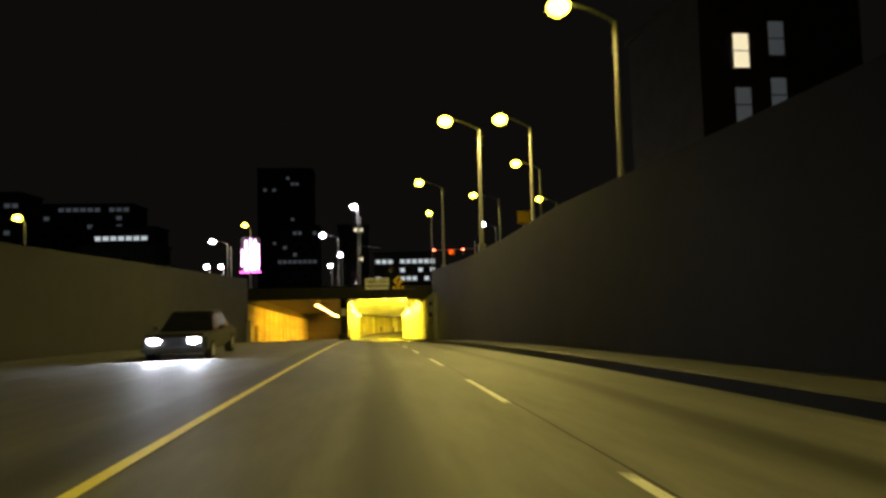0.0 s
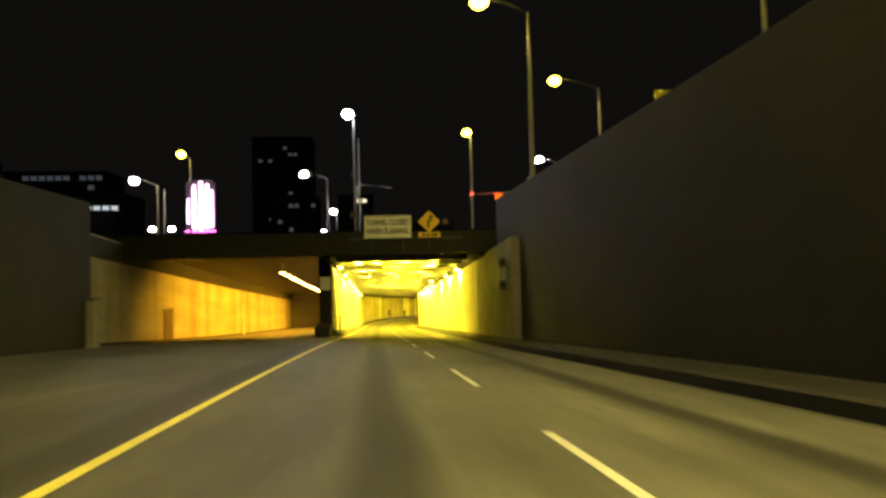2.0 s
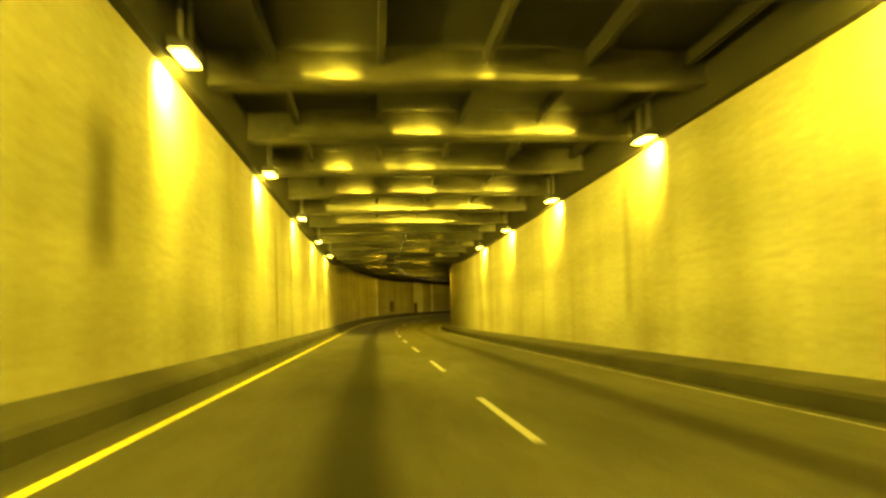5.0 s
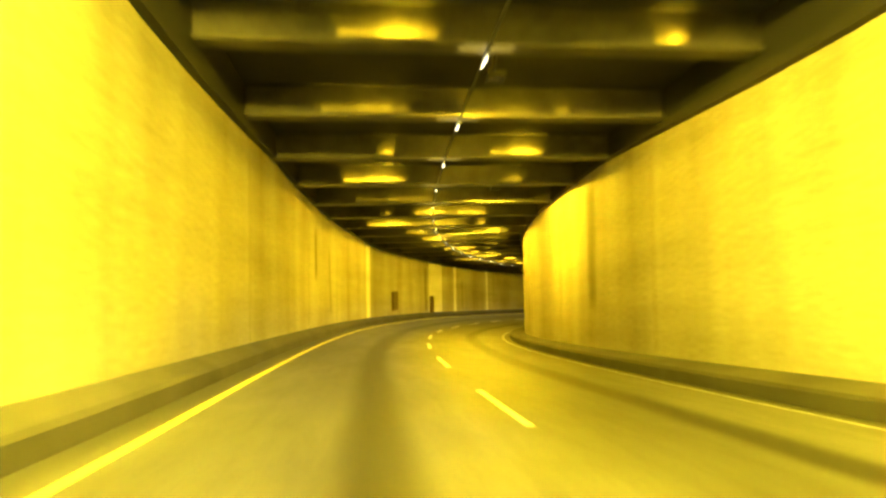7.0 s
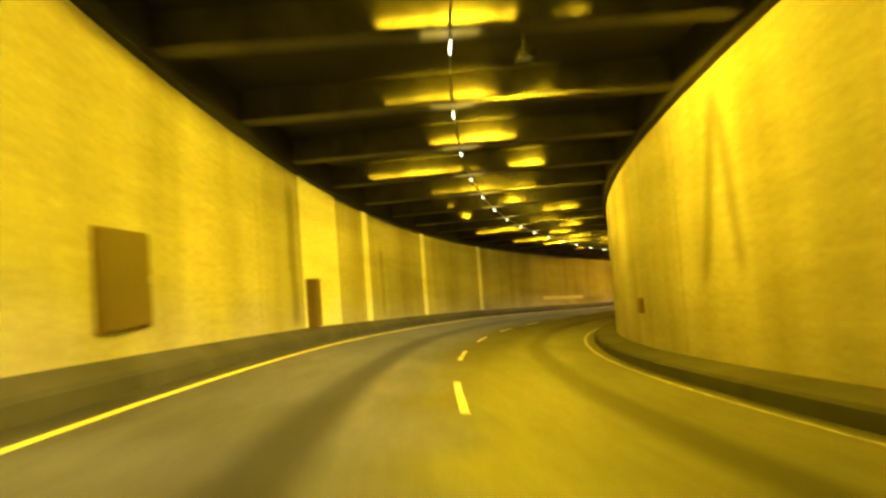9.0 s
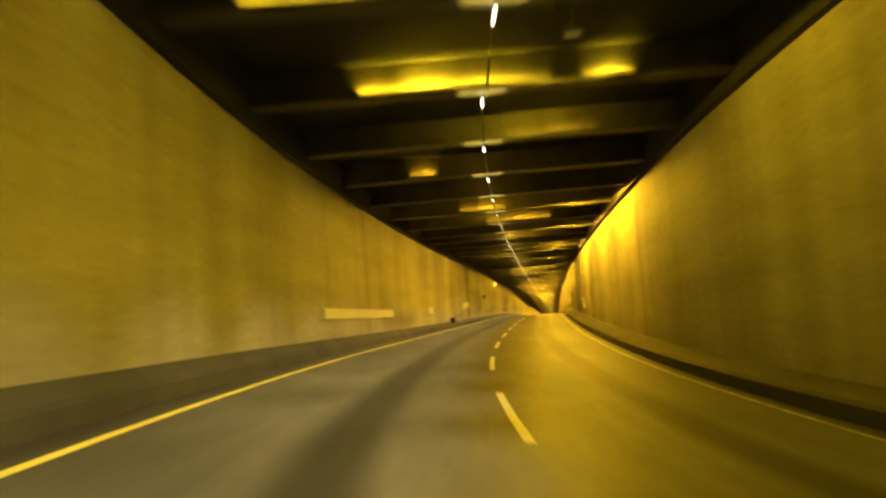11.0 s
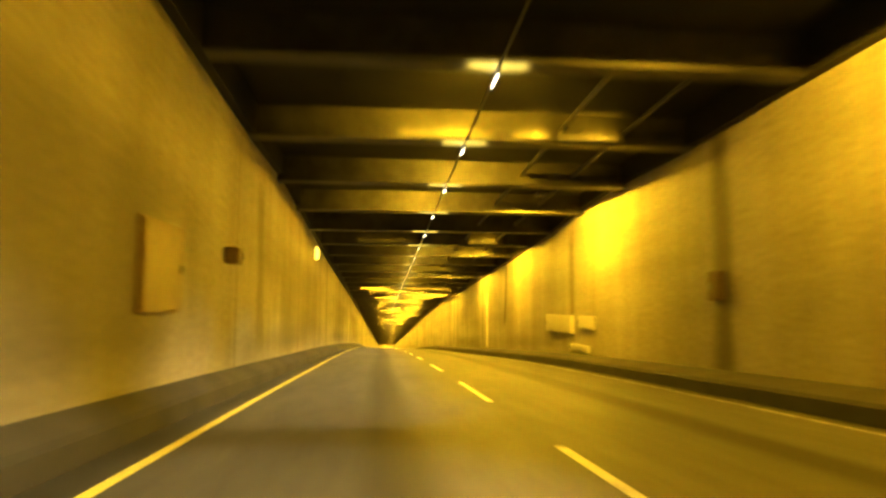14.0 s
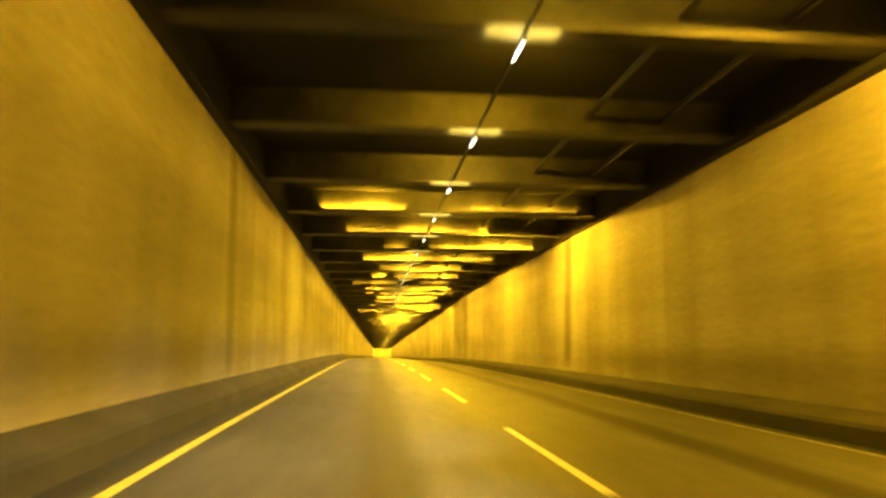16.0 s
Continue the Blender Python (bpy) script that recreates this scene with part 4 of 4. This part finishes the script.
def beacon(m, label):
    t = thing("warning_beacon", m, label, "warning beacon", "warning beacons")
    part("box", box(-0.16, 0.16, -0.02, 0.18, -0.18, 0.18, 0.03), BLACK_METAL, t)
    part("lens", rod((0, -0.05, 0), (0, -0.02, 0), 0.13, None, 16), mat("amber_lens", (0.25, 0.10, 0.01), 0.3), t, "unlit amber lens")
    bm = rod((0, -0.22, 0.02), (0, -0.02, 0.02), 0.155, None, 16)
    bmesh.ops.delete(bm, geom=[f for f in bm.faces if f.calc_center_median().z < -0.02 or len(f.verts) > 4], context="FACES")
    part("visor", bm, BLACK_METAL, t)


beacon(stand(S_FACE - 0.7, 0.75, 7.2), "unlit dark warning beacon beside the tunnel sign")
beacon(stand(S_FACE - 0.7, 6.1, 6.75), "unlit dark warning beacon beside the curve sign")

# lane signal on the wing wall
sig = thing("lane_signal", stand(55.9, U_RIGHT - 0.22, 0), "lane signal with dark heads and a pale box", "signal")
part("upper_head", box(-0.2, 0.2, -0.12, 0.2, 3.55, 4.05, 0.05), BLACK_METAL, sig)
part("cabinet", box(-0.22, 0.22, -0.05, 0.22, 2.95, 3.52, 0.02), STEEL, sig, "pale grey cabinet")
part("lower_head", box(-0.2, 0.2, -0.12, 0.2, 2.42, 2.92, 0.05), BLACK_METAL, sig)
for z in (2.67, 3.8):
    part("lens", rod((0, -0.15, z), (0, -0.118, z), 0.14, None, 16), mat("dark_lens", grey(0.02), 0.2), sig)

box_sign = thing("pier_box", stand(S_PORTAL - 1.3, -1.15, 0), "pale grey signal box on the pier between the bores", "signal box")
part("cabinet", box(-0.30, 0.30, -0.35, 0.0, 3.15, 3.95, 0.03), SIGN_WHITE, box_sign)
part("hood", box(-0.34, 0.34, -0.40, 0.0, 3.95, 4.02, 0.01), STEEL, box_sign)

crash = thing("crash_barrier", stand(S_PORTAL - 2.2, -1.25, 0, 0, True), "low dark concrete crash block before the pier", "barrier")
part("block", box(-0.45, 0.45, -1.0, 0.85, 0, 0.75, 0.12), DARK_CONCRETE, crash)

# ---- crossing street: signals on a mast arm ----
RED = make_glow("red_signal", (1.0, 0.05, 0.03), 8)
mast = thing("signal_mast", Matrix.Translation((19.0, 91.0, 2.2)), "traffic signal mast arm with red lights", "traffic signal")
part("pole", rod((0, 0, 0), (0, 0, 7.0), 0.14, 0.1, 10), STEEL, mast)
part("arm", rod((0, 0, 5.9), (-7.0, 0, 5.6), 0.09, 0.05, 8), STEEL, mast)
for x in (-6.8, -2.0):
    h_ = part("signal_head", box(x - 0.17, x + 0.17, -0.14, 0.14, 4.9, 6.0, 0.03), BLACK_METAL, mast)
    part("lens", ball((x, -0.17, 5.72), 0.16, None, (1, 0.5, 1), 12), RED, mast, "glowing red lens")
part("sign", box(-4.3, -3.4, -0.06, -0.02, 4.95, 5.75, 0.01), SIGN_YELLOW, mast, "small yellow sign")
lamp("light", pose(-4.4, -0.4, 5.7), "POINT", (1.0, 0.05, 0.02), 6, 0.15, parent=mast)

wire = thing("utility_pole", Matrix.Translation((0.4, 88.0, 2.2)), "steel utility pole with a signal arm and boxes", "utility pole")
part("pole", rod((0, 0, 0), (0, 0, 11.0), 0.12, 0.08, 10), STEEL, wire)
part("arm", rod((0, 0, 6.4), (3.2, 0, 6.0), 0.06, 0.04, 8), STEEL, wire)
part("box", box(-0.5, -0.1, -0.2, 0.2, 5.0, 6.2, 0.02), STEEL, wire, "grey control box")
for px, py, hh in ((-3.3, 97, 6.2), (-20.8, 96, 7.2), (-17.0, 92, 5.5)):
    pl = thing("bare_pole", Matrix.Translation((px, py, 2.2)), "pale steel pole catching lamp light", "pole", "pale poles")
    part("shaft", rod((0, 0, 0), (0, 0, hh), 0.11, 0.08, 10), STEEL, pl)

sg = thing("street_sign", Matrix.Translation((20.0, 62.0, 2.2)), "square yellow sign on a steel pole", "road sign")
part("pole", rod((0, 0, 0), (0, 0, 8.4), 0.10, 0.07, 10), STEEL, sg)
part("panel", box(-0.75, 0.75, -0.14, -0.08, 6.9, 8.4, 0.02), SIGN_YELLOW, sg)
part("border", box(-0.62, 0.62, -0.146, -0.139, 7.0, 7.05), INK, sg)

# ---- pink glowing sign on a pole ----
PINK = make_glow("pink_neon", (1.0, 0.45, 0.95), 1.6)
PINK_EDGE = make_glow("magenta_neon", (0.9, 0.08, 0.55), 1.5)
neon = thing("neon_sign", Matrix.Translation((-19.2, 104.0, 2.2)), "large pink neon sign of rounded bars on a pole", "neon sign")
part("pole", rod((0, 0.3, 0), (0, 0.3, 4.2), 0.2, 0.2, 10), STEEL, neon)
part("backing", box(-1.7, 1.7, 0.2, 0.5, 3.2, 9.4, 0.3), BLACK_METAL, neon)
for x, z0, z1, r in ((-1.35, 4.2, 7.0, 0.28), (-0.7, 3.6, 8.6, 0.36), (0.1, 3.5, 9.0, 0.42), (0.85, 3.7, 8.7, 0.40), (1.4, 3.7, 8.0, 0.26)):
    bm = rod((x, 0, z0), (x, 0, z1), r * 0.66, r * 0.5, 12)
    ball((x, 0, z1), r * 0.51, bm)
    ball((x, 0, z0), r * 0.67, bm)
    part("neon_bar", bm, PINK, neon, "glowing pink bar")
part("rim", box(-1.8, 1.8, 0.1, 0.19, 3.0, 3.25, 0.05), PINK_EDGE, neon)
lamp("light", pose(0, -1.5, 6), "POINT", (1.0, 0.35, 0.8), 50, 0.8, parent=neon)

# ---- oncoming car on the opposite carriageway ----
CAR_PAINT = make_concrete("dark_car_paint", (0.008, 0.009, 0.012), (0.012, 0.013, 0.016), 0.6, 1)
GLASS = mat("dark_glass", grey(0.015), 0.25)
RUBBER = mat("tyre_rubber", grey(0.02), 0.85)
HEAD = make_glow("headlight_lens", (0.85, 0.92, 1.0), 120)
car = thing("car", stand(10.6, -3.9, 0, 180, True), "dark car with glaring white headlights on", "car")
bm = box(-0.9, 0.9, -2.2, 2.2, 0.28, 0.86, 0.10)
part("body", bm, CAR_PAINT, car)
lo = [(-0.80, -1.55, 0.84), (0.80, -1.55, 0.84), (0.80, 0.95, 0.84), (-0.80, 0.95, 0.84)]
hi = [(-0.62, -0.95, 1.42), (0.62, -0.95, 1.42), (0.62, 0.25, 1.42), (-0.62, 0.25, 1.42)]
for nm, i, j in (("rear_window", 0, 1), ("side_window", 1, 2), ("windscreen", 2, 3), ("side_window", 3, 0)):
    bm = bmesh.new()
    bm.faces.new([bm.verts.new(c) for c in (lo[i], lo[j], hi[j], hi[i])])
    part(nm, bm, GLASS, car, "dark glass")
part("roof", box(-0.64, 0.64, -0.98, 0.28, 1.40, 1.46, 0.025), CAR_PAINT, car)
for x in (-0.82, 0.82):
    for y in (-1.35, 1.4):
        w_ = part("wheel", rod((x - 0.11, y, 0.32), (x + 0.11, y, 0.32), 0.32, None, 20), RUBBER, car)
        part("rim", rod((x - 0.115, y, 0.32), (x + 0.115, y, 0.32), 0.19, None, 14), STEEL, w_)
for x in (-0.55, 0.55):
    part("headlight", ball((x, 2.17, 0.66), 1.0, None, (0.20, 0.07, 0.10), 14), HEAD, car, "glaring white headlight")
    lamp("light", look((x, 2.3, 0.66), (x, 30, 0.0)), "SPOT", COOL, 30, 0.08, spot=70, blend=0.7, parent=car)
part("bumper", box(-0.88, 0.88, 2.12, 2.28, 0.30, 0.52, 0.05), BLACK_METAL, car)
part("mirror", box(0.92, 1.08, 0.55, 0.68, 0.90, 1.02, 0.03), CAR_PAINT, car)
part("mirror", box(-1.08, -0.92, 0.55, 0.68, 0.90, 1.02, 0.03), CAR_PAINT, car)

# ---- buildings of the city ----
FACADE = make_concrete("dark_facade", grey(0.02, (1, 0.95, 0.95)), grey(0.04, (1, 0.95, 0.95)))
LIT = [make_glow("lit_window_warm", (1.0, 0.86, 0.55), 0.18), make_glow("lit_window_white", (0.85, 0.95, 1.0), 0.10), make_glow("lit_window_dim", (0.75, 0.85, 1.0), 0.008)]
UNLIT = mat("unlit_window", grey(0.015), 0.1)
rnd = random.Random(4)


def building(x, y, w, d, h, storey, bay, lit, glow, label, bright_rows=(), foot=2.2):
    """A block with a parapet, window by window on the side towards the road; a few windows are lit."""
    t = thing("building", Matrix.Translation((x, y, foot)), label, "building", "city buildings")
    bm = box(-w / 2, w / 2, 0, d, 0, h)
    part("wall", bm, FACADE, t)
    part("roof", box(-w / 2 - 0.4, w / 2 + 0.4, -0.4, d + 0.4, h, h + 0.9), FACADE, t)
    nx, nz = int((w - 1) / bay), int((h - 2) / storey)
    shared = {}
    for k in range(nz):
        for i in range(nx):
            on = k in bright_rows and rnd.random() < 0.85 or rnd.random() < lit
            if not on and (k + i) % 3:
                continue
            key = glow if on else None
            if key not in shared:
                me = bpy.data.meshes.new("window")
                b_ = box(-bay * 0.38, bay * 0.38, -0.12, 0.06, -storey * 0.24, storey * 0.24)
                b_.to_mesh(me)
                b_.free()
                me.materials.append(LIT[glow] if on else UNLIT)
                shared[key] = me
            ob = new("window", shared[key])
            ob.parent = t
            ob.location = (-w / 2 + 0.5 + bay * (i + 0.5), -0.02, 2 + storey * (k + 0.5))
    return t


building(-54, 420, 36, 25, 82, 4.0, 3.0, 0.035, 2, "tall dark office tower with a few lit windows")
building(-6, 300, 15, 14, 31, 3.6, 2.4, 0.05, 0, "dark tower with a bright lit crown", (7,))
building(16, 240, 25, 16, 13.5, 3.4, 2.4, 0.35, 1, "low office block with rows of bluish lit windows", (2,))
building(-36, 330, 22, 18, 34, 3.8, 2.6, 0.10, 2, "dark office block with dim lit rows", (8, 3))
building(-129, 300, 40, 20, 42, 4.0, 3.2, 0.08, 2, "dark office block with dim lit rows", (9,))
building(-98, 260, 24, 18, 27, 3.8, 3.0, 0.10, 1, "dark block with a row of lit windows", (5,))
building(-160, 270, 34, 18, 43, 3.8, 3.0, 0.08, 2, "dark block with a row of lit windows", (9,))
building(-78, 200, 22, 18, 15, 3.6, 3.0, 0.05, 2, "low dark block with few lit windows")

side = thing("apartment_house", Matrix.Translation((36.5, 45.0, 3.55)), "dark apartment house with four lit windows", "building")
part("wall", box(-3.0, 14, 0, 16, 0, 27), FACADE, side)
part("roof", box(-3.4, 14.4, -0.4, 16.4, 27, 27.6), FACADE, side)
for x, z, lit_ in ((1.2, 20.3, 0), (4.9, 21.6, 2), (1.2, 15.0, 2), (4.9, 16.0, 2)):
    w_ = part("window", box(x - 0.75, x + 0.75, -0.12, 0.05, z - 1.7, z + 1.7), LIT[lit_], side, "lit window")
    part("frame", box(x - 0.85, x + 0.85, -0.16, -0.121, z - 0.05, z + 0.05), BLACK_METAL, w_)
    part("sill", box(x - 0.9, x + 0.9, -0.25, 0.0, z - 1.85, z - 1.7), FACADE, w_)
